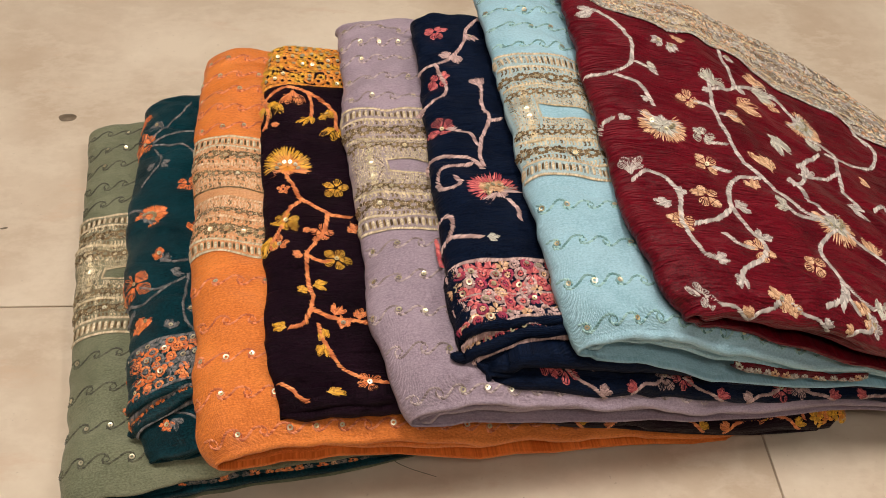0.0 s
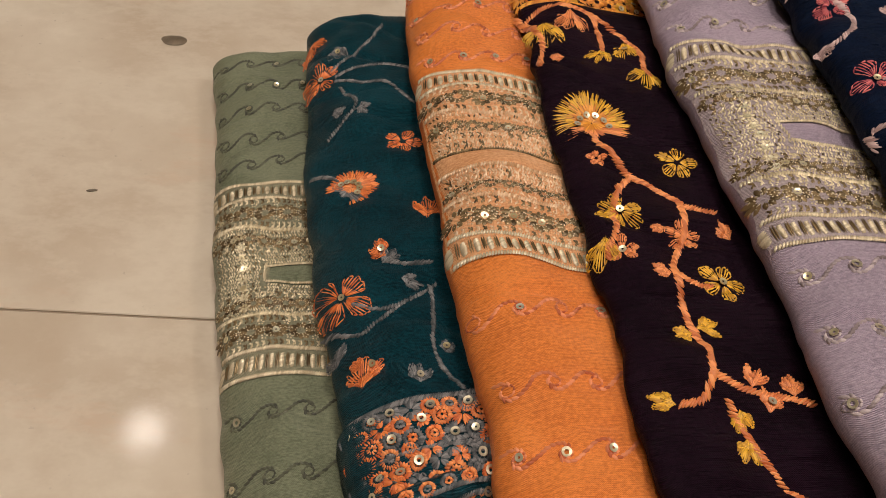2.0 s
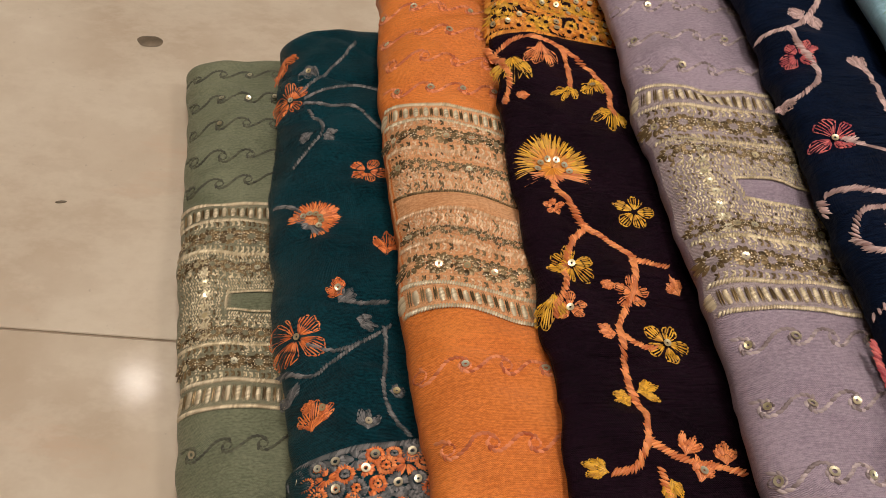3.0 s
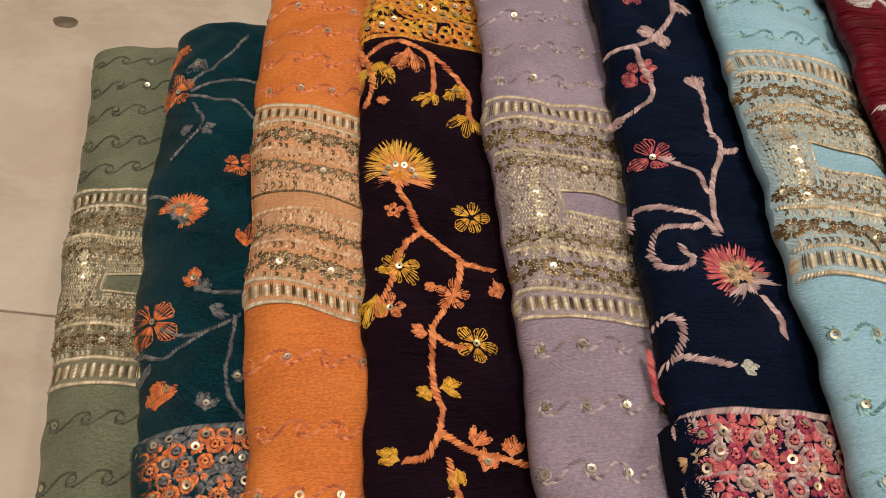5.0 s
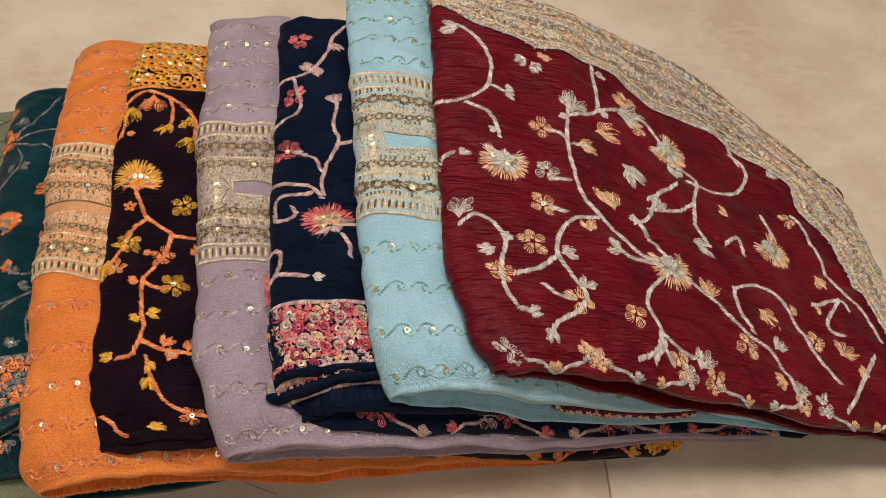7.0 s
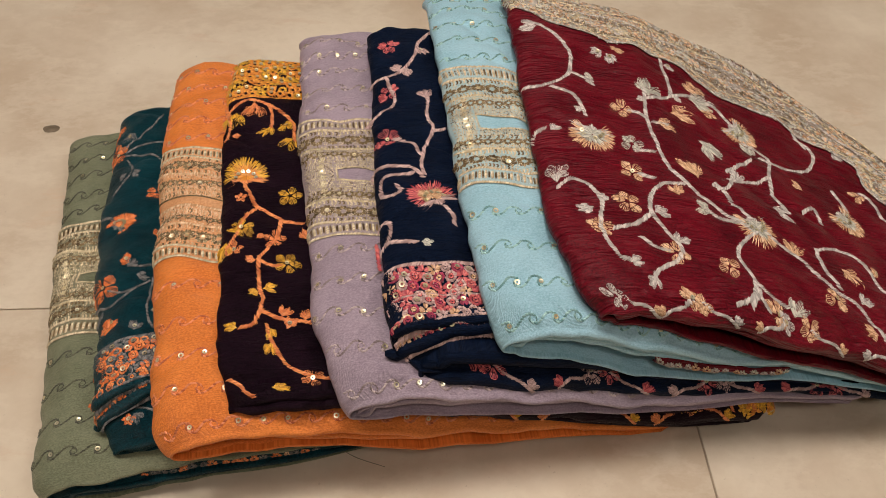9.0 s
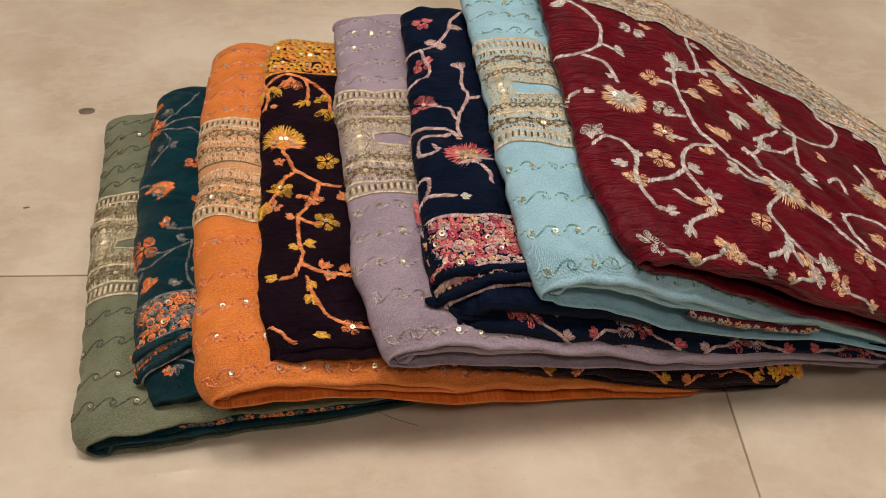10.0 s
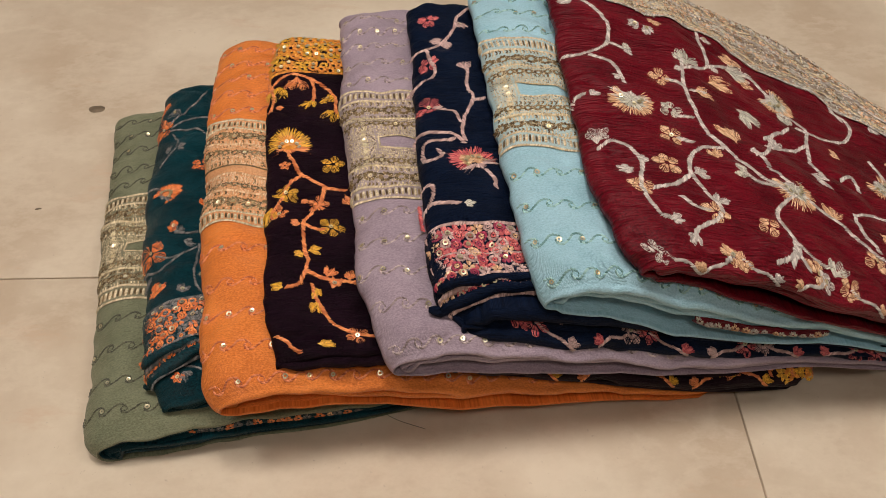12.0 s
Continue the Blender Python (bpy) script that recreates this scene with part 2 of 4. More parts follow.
def ring_mesh(name, r0, r1, z0, z1, mat, parent):
    n = 32
    vs, fs = [], []
    for r, z in ((r0, z0), (r1, z0), (r1, z1), (r0, z1)):
        vs += [(r * math.cos(2 * math.pi * k / n), r * math.sin(2 * math.pi * k / n), z) for k in range(n)]
    for a in range(4):
        b = (a + 1) % 4
        fs += [(a * n + k, a * n + (k + 1) % n, b * n + (k + 1) % n, b * n + k) for k in range(n)]
    return mesh_object(name, vs, fs, mat, parent, smooth=False)


# fixtures for the mirrored lamp and for the four added fill lights
for lx, ly, lr, watts in LAMPS:
    lamp = tagged(new("lamp_or_fill"), "unseen round ceiling downlight with white rim, floor-mirrored lamp or added fill", "ceiling lamp", "ceiling downlights")
    lamp.matrix_world = pose(lx, ly, HT)
    ring_mesh("rim", lr, lr + 0.018, -0.02, 0.0, METAL, lamp)
    n = 32
    mesh_object("diffuser", [(lr * math.cos(2 * math.pi * k / n), lr * math.sin(2 * math.pi * k / n), -0.008) for k in range(n)], [tuple(range(n))], GLOW, lamp)


# ---- the stack: layout in metres ----
# near-left corner, turn in degrees, length, width; then how far the left edge swings, in millimetres, from near to far;
# then heights of the top along the stack
LAYOUT = {
    "sage": (-0.1754, 0.2241, 16.6, 0.375, 0.340),
    "teal": (-0.1273, 0.2476, 16.4, 0.348, 0.350),
    "orange": (-0.0787, 0.2369, 13.6, 0.397, 0.380),
    "aubergine": (-0.0414, 0.2520, 11.2, 0.368, 0.400),
    "lilac": (0.0295, 0.2548, 13, 0.390, 0.400),
    "navy": (0.0768, 0.2728, 11.3, 0.344, 0.385),
    "mint": (0.1211, 0.2859, 10.6, 0.380, 0.385),
    "maroon": (0.1685, 0.3059, 8.6, 0.342, 0.386),
}
EDGE = {
    "sage": (-6.7, -5.9, -6.6, -7.5, -6.0, -6.0),
    "teal": (-9.2, -8.3, -13.9, -14.2, -6.8, -1.3),
    "orange": (-7.7, -8.3, -12.1, -12.8, -11.1, -6.9),
    "aubergine": (3.0, -4.5, -6.0, -7.8, -6.5, -0.6),
    "lilac": (3.3, -6.9, -7.3, -9.1, -3.5, -4.0),
    "navy": (-4.7, -8.4, -10.6, -7.2, -5.3, -3.4),
    "mint": (7.1, -0.5, -0.5, -1.1, -0.6, -0.6),
    "maroon": (9.0, -3.5, -1.5, -1.0, 2.0, 2.6),
}
ORDER = list(LAYOUT)
KNOTS = (-0.26, -0.20, -0.15, -0.10, -0.05, 0.0, 0.05, 0.10, 0.15, 0.20, 0.265, 0.34, 0.42, 0.50, 0.56)
TOPS = {
    "sage": (0.030, 0.034, 0.035, 0.034, 0.032, 0.028, 0.020, 0.011, 0.006, 0.003, 0.002, 0.002, 0.002, 0.002, 0.002),
    "teal": (0.070, 0.071, 0.073, 0.072, 0.066, 0.058, 0.045, 0.030, 0.018, 0.009, 0.005, 0.004, 0.004, 0.004, 0.004),
    "orange": (0.104, 0.106, 0.108, 0.108, 0.102, 0.093, 0.082, 0.064, 0.046, 0.030, 0.014, 0.005, 0.004, 0.004, 0.004),
    "aubergine": (0.118, 0.119, 0.120, 0.120, 0.118, 0.112, 0.105, 0.097, 0.083, 0.070, 0.058, 0.046, 0.026, 0.010, 0.009),
    "lilac": (0.138, 0.138, 0.138, 0.138, 0.138, 0.139, 0.137, 0.126, 0.110, 0.090, 0.074, 0.060, 0.032, 0.016, 0.013),
    "navy": (0.166, 0.166, 0.166, 0.166, 0.166, 0.165, 0.163, 0.156, 0.140, 0.114, 0.091, 0.071, 0.042, 0.023, 0.017),
    "mint": (0.174, 0.174, 0.174, 0.174, 0.174, 0.174, 0.176, 0.179, 0.176, 0.156, 0.127, 0.094, 0.060, 0.032, 0.021),
    "maroon": (0.186, 0.186, 0.186, 0.186, 0.186, 0.186, 0.186, 0.188, 0.192, 0.184, 0.165, 0.128, 0.092, 0.060, 0.032),
}
# how round the near edge of each cloth rolls over, in metres
ROLL = {"sage": 0.0024, "teal": 0.0040, "orange": 0.0032, "aubergine": 0.0075, "lilac": 0.0026, "navy": 0.0070, "mint": 0.0034, "maroon": 0.0060}
# how much lower each cloth lies at the near edge, and how far that edge comes forward
NEAR_DROP = {"sage": 0.03, "lilac": 0.13, "mint": 0.10, "maroon": 0.05}
FORWARD = {"orange": 0.003, "maroon": 0.010, "sage": 0.002}
# below the cuffs the strip is narrower: from which length on, and by how much
TURNED_UNDER = {"teal": (0.031, 0.006), "navy": (0.021, 0.012)}
C12, S12 = math.cos(radians(12)), math.sin(radians(12))
C11, S11 = math.cos(radians(11)), math.sin(radians(11))


def smooth01(t):
    t = min(1.0, max(0.0, t))
    return t * t * (3 - 2 * t)


def stack_height(kind, x, y):
    """The height of the top of one cloth of the stack over the floor, without its edges."""
    p = x * C12 + (y - 0.4) * S12
    tab = TOPS[kind]
    k = 0
    while k < len(KNOTS) - 2 and KNOTS[k + 1] < p:
        k += 1
    t = min(1.0, max(0.0, (p - KNOTS[k]) / (KNOTS[k + 1] - KNOTS[k])))
    q = -x * S11 + y * C11
    near, far = max(0.0, min(1.0, (0.345 - q) / 0.10)), max(0.0, min(1.0, (q - 0.55) / 0.09))
    return (tab[k] + (tab[k + 1] - tab[k]) * t) * (1 - NEAR_DROP.get(kind, 0.17) * near * near - 0.10 * far * far)


def ground_place(kind, u, v):
    x0, y0, a, ln, wd = LAYOUT[kind]
    c, s = math.cos(radians(a)), math.sin(radians(a))
    if kind in ("maroon", "mint") and u > 0.20:
        # the far outer corner is drawn in
        end = ln - (0.112 if kind == "maroon" else 0.165) * smooth01((u - 0.20) / 0.21)
        start = 0.62 * end
        if v > start:
            v = start + (v - start) * (end - start) / (ln - start)
    if v < 0.03:
        # the near edge meanders, and leaves room for its roll
        i = ORDER.index(kind)
        wob = 0.0042 * noise.noise((u * 17 + 3.1 * i, 2.2, 0.4)) + 0.0016 * noise.noise((u * 55 + i, 5.0, 1.4))
        f = 1 - max(0.0, v) / 0.03
        e = min(1.0, max(0.0, (u - wd + 0.022) / 0.022))
        wob += 0.011 * (1 - math.sqrt(1 - e * e))
        v += (ROLL[kind] - FORWARD.get(kind, 0.0) + wob * min(1.0, max(0.0, u) / 0.03)) * f
    k = min(4.9999, max(0.0, v / ln * 5))
    j, tab = int(k), EDGE[kind]
    swing = (tab[j] + (tab[j + 1] - tab[j]) * smooth01(k - j)) / 1000 + 0.0024 * noise.noise((v * 38, ORDER.index(kind) * 5.3, 0.7)) + 0.0011 * noise.noise((v * 105, ORDER.index(kind) * 2.3, 3.7))
    if v < 0.020:
        # rounded near corner
        e = 1 - max(0.0, v) / 0.020
        swing += 0.011 * (1 - math.sqrt(max(0.0, 1 - e * e)))
    if kind in TURNED_UNDER:
        below, inset = TURNED_UNDER[kind]
        swing += inset * smooth01((below - v) / 0.016)
    uu = u + swing * max(0.0, 1 - max(0.0, u) / 0.15)
    return x0 + c * uu - s * v, y0 + s * uu + c * v


def levels(kind, u, v):
    """x, y, the level that the cloth lies on and the level of its top."""
    x, y = ground_place(kind, u, v)
    i = ORDER.index(kind)
    low = stack_height(ORDER[i - 1], x, y) if i else 0.0005
    return x, y, low, max(low + 0.003, stack_height(kind, x, y))


def roll_radius(kind, u):
    x, y, low, top = levels(kind, max(u, 0.0), 0.0)
    return max(0.0008, min(ROLL[kind], (0.30 if ROLL[kind] > 0.005 else 0.14) * (top - low)))


CUFF = {"teal": (0.033, 0.072), "navy": (0.023, 0.065)}


def wrinkle(kind, u, v):
    i = ORDER.index(kind)
    k = 0.0032 * noise.noise((u * 30 + 9.1 * i, v * 34, 0.3)) + 0.0016 * noise.noise((u * 62 + 3 * i, v * 90, 4.0))
    k -= 0.0022 * max(0.0, 1 - 5.0 * abs(noise.noise((u * 13 + 4.7 * i, v * 30 + u * 9, 6.5))))
    if kind in ("aubergine", "navy"):
        k += 0.0024 * noise.noise((u * 20 + v * 26, v * 44 - u * 22, 1.7 + i)) - 0.0022 * max(0.0, 1 - 7 * abs(noise.noise((u * 16 - v * 9, v * 36, 3.1 + i))))
    if kind in ("sage", "orange", "lilac", "mint"):
        k += 0.0016 * noise.noise((u * 48 + v * 26, v * 62 - u * 20, 5.5 + i))
    if kind == "teal":
        k += 0.0030 * noise.noise((u * 24 + v * 20, v * 48 - u * 30, 7.7))
    if v < 0.03:
        k += 0.0022 * noise.noise((u * 22 + 6.3 * i, 9.0, 2.0)) * (1 - max(0.0, v) / 0.03)
    if kind == "maroon":
        k += 0.0016 * noise.noise((u * 7, v * 15, 8.0)) + 0.0008 * noise.noise((u * 26 + v * 9, v * 240, 2.0))
    return k


def surface(kind, u, v, lift=0.0):
    """A point of the upper face of a cloth; lift: metres above it; below v = 0 the face rolls over the near edge."""
    if v < 0:
        r, a = roll_radius(kind, u), radians(LAYOUT[kind][2])
        t = min(-v / r, 3.0)
        front = Vector((math.sin(a), -math.cos(a), 0.0))
        up = Vector((0.0, 0.0, 1.0))
        return surface(kind, u, 0.0) + front * ((r + lift) * math.sin(t)) + up * ((r + lift) * math.cos(t) - r)
    ln, wd = LAYOUT[kind][3], LAYOUT[kind][4]
    x, y, low, top = levels(kind, max(u, 0.0), v)
    if u < 0:
        x, y = ground_place(kind, u, v)
    d = top - low
    rx = min(0.75 * d + 0.005, 0.034)
    z = top
    if u < rx:
        e = min(1.0, (rx - u) / rx)
        z = low + d * (0.40 + 0.60 * math.sqrt(max(0.0, 1 - e * e)))
    if v < 0.016:
        z -= (0.30 if ROLL[kind] > 0.0065 else 0.06 if kind == "sage" else 0.13) * d * (1 - v / 0.016) ** 2
    if kind in CUFF and v < CUFF[kind][0]:
        z -= 0.30 * d * smooth01((CUFF[kind][0] - v) / 0.010)
    if v > ln - 0.012:
        e = (v - ln + 0.012) / 0.012
        z = low + (z - low) * (0.35 + 0.65 * math.sqrt(max(0.0, 1 - e * e)))
    if u > wd - 0.012:
        e = min(1.0, (u - wd + 0.012) / 0.012)
        z = low + (z - low) * (0.3 + 0.7 * math.sqrt(max(0.0, 1 - e * e)))
    return Vector((x, y, z + wrinkle(kind, u, v) * min(1.0, d / 0.01) + lift))


def normal_at(kind, u, v):
    e = 0.0015
    a = surface(kind, u + e, v) - surface(kind, u - e, v)
    b = surface(kind, u, v + e) - surface(kind, u, v - e)
    return a.cross(b).normalized()


# ---- cloth builders ----
def spread(a, b, step):
    n = max(1, int(math.ceil((b - a) / step)))
    return [a + (b - a) * k / n for k in range(n + 1)]


def loop_sheet(name, kind, mat, parent, shrink=0.0, v0=0.0, v1=None, fine=0.10, label="", thick=0.0014, ruffle=0.0, step=0.0028):
    """One folded sheet of a cloth: it runs under the pile, round the left edge and back over the top."""
    ln, wd = LAYOUT[kind][3], LAYOUT[kind][4]
    v1 = ln if v1 is None else v1
    us = [u for u in spread(0.022, fine, step)] + spread(fine, wd, 0.009)[1:]
    edge = [0.0004, 0.0012, 0.0024, 0.004, 0.006, 0.0085, 0.0115, 0.015, 0.0185]
    vs_ = spread(v0, min(v0 + 0.02, v1), 0.0016 if shrink else 0.0008) + (spread(v0 + 0.02, v1, step)[1:] if v1 > v0 + 0.02 else [])
    if v1 == ln:
        vs_ = vs_[:-3] + [ln - 0.006, ln - 0.003, ln - 0.0012, ln]
    verts, uvs, faces = [], [], []
    i = ORDER.index(kind)
    for v in vs_:
        row = []
        for u in reversed(edge + us):
            p = surface(kind, u, v)
            x, y, low, top = levels(kind, u, v)
            d = p.z - low
            p.z = low + d * (1 - shrink)
            row.append((p, (u, v)))
        x, y, low, top = levels(kind, 0.0, v)
        mid = surface(kind, 0.0, v).z
        d = max(0.003, mid - low)
        for u, f in ((0.0005, 0.74), (0.0018, 0.46), (0.0044, 0.22), (0.0090, 0.06)):
            x, y = ground_place(kind, u, v)
            row.append((Vector((x, y, low + 0.0006 + d * (f * (1 - shrink) + shrink * 0.5))), (-0.03 + 0.03 * f, v)))
        for u in [0.014] + us[::3] + [wd]:
            x, y, low, top = levels(kind, u, v)
            row.append((Vector((x, y, low + 0.0006 + (top - low) * shrink)), (-0.03 - u, v)))
        c, s = math.cos(radians(LAYOUT[kind][2])), math.sin(radians(LAYOUT[kind][2]))
        for k, (p, uv) in enumerate(row):
            inset = shrink * 0.02 * max(0.0, 1 - uv[0] / 0.05) if uv[0] > 0 else shrink * 0.02
            wav = ruffle * noise.noise((k * 0.05 + i, shrink * 30, 1.0)) * max(0.0, 1 - (v - v0) / 0.03)
            verts.append((p.x + c * inset - s * wav, p.y + s * inset + c * wav, p.z + 0.12 * wav))
            uvs.append(uv)
    m = len(row)
    # the near edge curls inwards all round the fold
    ang = radians(LAYOUT[kind][2])
    back = Vector((-math.sin(ang), math.cos(ang), 0.0))
    first = [Vector(p) for p in verts[:m]]
    curl, curl_uv = [], []
    for step_no in range(9, 0, -1):
        t = math.pi * min(1.0, step_no / 7)
        for k, p in enumerate(first):
            along_row = first[min(m - 1, k + 1)] - first[max(0, k - 1)]
            inward = along_row.cross(back).normalized()
            u = uvs[k][0]
            r = roll_radius(kind, abs(u)) * (1.0 if u >= 0 and not shrink else 0.8 if shrink else 0.35)
            r *= max(0.12, min(1.0, (wd - abs(u)) / 0.015, 0.3 + abs(u) / 0.02))
            tail = 0.006 * max(0, step_no - 7)
            curl.append(p - back * (r * math.sin(t) - tail) + inward * (r * (1 - math.cos(t))))
            curl_uv.append((u, -r * t))
    verts, uvs = [tuple(p) for p in curl] + verts, curl_uv + uvs
    for a in range(len(vs_) - 1 + 9):
        for k in range(m - 1):
            faces.append((a * m + k, (a + 1) * m + k, (a + 1) * m + k + 1, a * m + k + 1))
    ob = mesh_object(name, verts, faces, mat, parent, label, smooth=True, uvs=uvs)
    sol = ob.modifiers.new("thickness", "SOLIDIFY")
    sol.thickness, sol.offset = thick, -1.0
    return ob


# ---- stitches ----
class Stitches:
    """Gathers single stitches into one embroidered piece."""

    def __init__(self, kind, lift=0.0):
        self.kind, self.lift, self.verts, self.faces = kind, lift + 0.0001, [], []

    def raw(self, p0, p1, n, w, h):
        side = (p1 - p0).cross(n)
        if side.length < 1e-9:
            return
        side = side.normalized() * (w / 2)
        a, b = p0.lerp(p1, 0.28), p0.lerp(p1, 0.72)
        k = len(self.verts)
        self.verts += [p0, a + side, a + n * h, a - side, b + side, b + n * h, b - side, p1]
        self.faces += [(k, k + 2, k + 1), (k, k + 3, k + 2), (k + 1, k + 2, k + 5, k + 4), (k + 2, k + 3, k + 6, k + 5), (k + 4, k + 5, k + 7), (k + 5, k + 6, k + 7)]

    def put(self, u0, v0, u1, v1, w=0.0007, h=0.0005):
        n = normal_at(self.kind, (u0 + u1) / 2, (v0 + v1) / 2)
        self.raw(surface(self.kind, u0, v0, self.lift), surface(self.kind, u1, v1, self.lift), n, w, h)

    def done(self, name, mat, parent, label=""):
        if not self.verts:
            return None
        return mesh_object(name, self.verts, self.faces, mat, parent, label, smooth=True)


def glide(pts, step):
    """Points at even steps along a smooth line through pts, with the direction."""
    out = []
    if len(pts) == 2:
        pts = [pts[0], ((pts[0][0] + pts[1][0]) / 2, (pts[0][1] + pts[1][1]) / 2), pts[1]]
    ext = [(2 * pts[0][0] - pts[1][0], 2 * pts[0][1] - pts[1][1])] + list(pts) + [(2 * pts[-1][0] - pts[-2][0], 2 * pts[-1][1] - pts[-2][1])]
    dense = []
    for k in range(1, len(ext) - 2):
        a, b, c, d = ext[k - 1:k + 3]
        for t in [j / 12 for j in range(12)]:
            dense.append(tuple(0.5 * (2 * b[m] + (c[m] - a[m]) * t + (2 * a[m] - 5 * b[m] + 4 * c[m] - d[m]) * t * t + (3 * b[m] - a[m] - 3 * c[m] + d[m]) * t ** 3) for m in (0, 1)))
    dense.append(tuple(pts[-1]))
    left = 0.0
    for a, b in zip(dense, dense[1:]):
        l = math.hypot(b[0] - a[0], b[1] - a[1])
        if l < 1e-9:
            continue
        while left <= l:
            f = left / l
            out.append((a[0] + (b[0] - a[0]) * f, a[1] + (b[1] - a[1]) * f, (b[0] - a[0]) / l, (b[1] - a[1]) / l))
            left += step
        left -= l
    return out


def stem(kind, pts, width, mat, parent, rng, label="", step=0.0014, name="stem"):
    """A line of slanted satin stitches, like a flat rope; pts in millimetres."""
    st = Stitches(kind)
    for u, v, du, dv in glide([(a / 1000, b / 1000) for a, b in pts], step):
        w = width * rng.uniform(0.72, 1.22) / 2
        ax, ay = -dv * w * 0.8 + du * w * 0.85, du * w * 0.8 + dv * w * 0.85
        j = rng.uniform(-0.0003, 0.0003)
        st.put(u - ax + j, v - ay, u + ax, v + ay + j, step * 0.88, 0.0012)
    return st.done(name, mat, parent, label)


def fan(st, u, v, ang, spread_deg, r0, r1, n, rng, w=0.0007, jag=0.12):
    for k in range(n):
        t = radians(ang + spread_deg * ((k + 0.5) / n - 0.5)) + rng.uniform(-0.05, 0.05)
        a, b = r0 * rng.uniform(0.9, 1.1), r1 * rng.uniform(1 - jag, 1 + jag)
        st.put(u + a * math.cos(t), v + a * math.sin(t), u + b * math.cos(t), v + b * math.sin(t), w, 0.0006)


def petal(st, u, v, ang, length, width, rng, w=0.00062):
    """A lazy-daisy petal: a loop of thread with one or two strands inside."""
    c, s = math.cos(ang), math.sin(ang)

    def at(x, y):
        return u + c * x - s * y, v + s * x + c * y

    n = max(6, int(width / 0.0009))
    tips = []
    for k in range(n):
        q = (k + 0.5) / n * 2 - 1 + rng.uniform(-0.06, 0.06)
        tip = at(length * math.sqrt(max(0.05, 1 - 0.72 * q * q)) * rng.uniform(0.9, 1.04), width * 0.5 * q * 1.32)
        mid = at(length * 0.45, width * 0.5 * q * 1.10)
        root = at(length * rng.uniform(0.0, 0.08), width * 0.10 * q)
        st.put(*root, *mid, w, 0.0006)
        st.put(mid[0] - (tip[0] - mid[0]) * 0.15, mid[1] - (tip[1] - mid[1]) * 0.15, *tip, w, 0.0007)
        tips.append(tip)
    for a, b in zip(tips, tips[1:]):
        if rng.random() < 0.75:
            st.put(*a, *b, w, 0.0006)


def flower(kind, u, v, r, petals, turn, mat, parent, rng, name="flower", label=""):
    """Separate petals of looped thread round a middle."""
    st = Stitches(kind)
    u, v = u / 1000, v / 1000
    for k in range(petals):
        a = radians(turn + 360 * k / petals + rng.uniform(-9, 9))
        petal(st, u + 0.12 * r * math.cos(a), v + 0.12 * r * math.sin(a), a, r * rng.uniform(0.8, 1.05), r * 3.3 / (petals + 0.4), rng)
    return st.done(name, mat, parent, label)


def leaf(kind, u, v, ang, length, width, mat, parent, rng, name="leaf", label=""):
    """A tuft of thread loops that spread from one point."""
    st = Stitches(kind)
    u, v = u / 1000, v / 1000
    a = radians(ang)
    c, s = math.cos(a), math.sin(a)
    for k, (da, ln) in enumerate(((0.0, 1.0), (0.45, 0.82), (-0.45, 0.86), (0.85, 0.55), (-0.85, 0.5))):
        petal(st, u + c * length * 0.06 * k, v + s * length * 0.06 * k, a + da + rng.uniform(-0.15, 0.15), length * ln * rng.uniform(0.85, 1.1), width * 0.5, rng)
    return st.done(name, mat, parent, label)


def bloom(kind, u, v, ang, r, rim, heart, cup, parent, rng, wide=190):
    """A large fan flower: a fringed rim, a heart and a cup with two pointed sepals."""
    st, st2, st3 = Stitches(kind), Stitches(kind), Stitches(kind)
    base_u, base_v = u / 1000, v / 1000
    sepals = []
    uu, vv = base_u + 0.24 * r * math.cos(radians(ang)), base_v + 0.24 * r * math.sin(radians(ang))
    fan(st, uu, vv, ang, wide, r * 0.66, r, 64, rng, 0.0009, 0.09)
    fan(st, uu, vv, ang, wide - 5, r * 0.48, r * 0.80, 56, rng, 0.0010, 0.1)
    fan(st2, uu, vv, ang, wide - 10, r * 0.28, r * 0.70, 44, rng, 0.0011, 0.2)
    fan(st2, uu, vv, ang, 360, r * 0.02, r * 0.44, 44, rng, 0.0012, 0.2)
    for sd in (1, -1):
        sepal = Stitches(kind)
        fan(sepal, base_u, base_v, ang + sd * 102, 34, r * 0.08, r * 0.85, 12, rng, 0.0011, 0.25)
        sepals.append(sepal)
    fan(st3, base_u, base_v, ang + 180, 120, 0.0, r * 0.35, 12, rng, 0.0009)
    head = tagged(st.done("bloom", rim, parent))
    st2.done("heart", heart, head)
    st3.done("cup", cup, head)
    for sepal in sepals:
        sepal.done("sepal", cup, head)
    return head


def disc_mesh(name, r, hole, mat):
    n = 12
    vs, fs = [], []
    for rad, z in ((hole, 0.0), (r, 0.0001), (r, 0.0004), (hole, 0.00025)):
        vs += [(rad * math.cos(2 * math.pi * k / n), rad * math.sin(2 * math.pi * k / n), z) for k in range(n)]
    for a in range(3):
        fs += [(a * n + k, a * n + (k + 1) % n, (a + 1) * n + (k + 1) % n, (a + 1) * n + k) for k in range(n)]
    me = bpy.data.meshes.new(name)
    me.from_pydata(vs, [], fs)
    me.materials.append(mat)
    return me


DISC_GOLD, DISC_DARK = disc_mesh("sequin", 0.0021, 0.0009, SEQUIN_GOLD), disc_mesh("sequin", 0.0019, 0.0009, SEQUIN_DARK)
DISC_SMALL = disc_mesh("sequin", 0.0016, 0.0005, SEQUIN_GOLD)


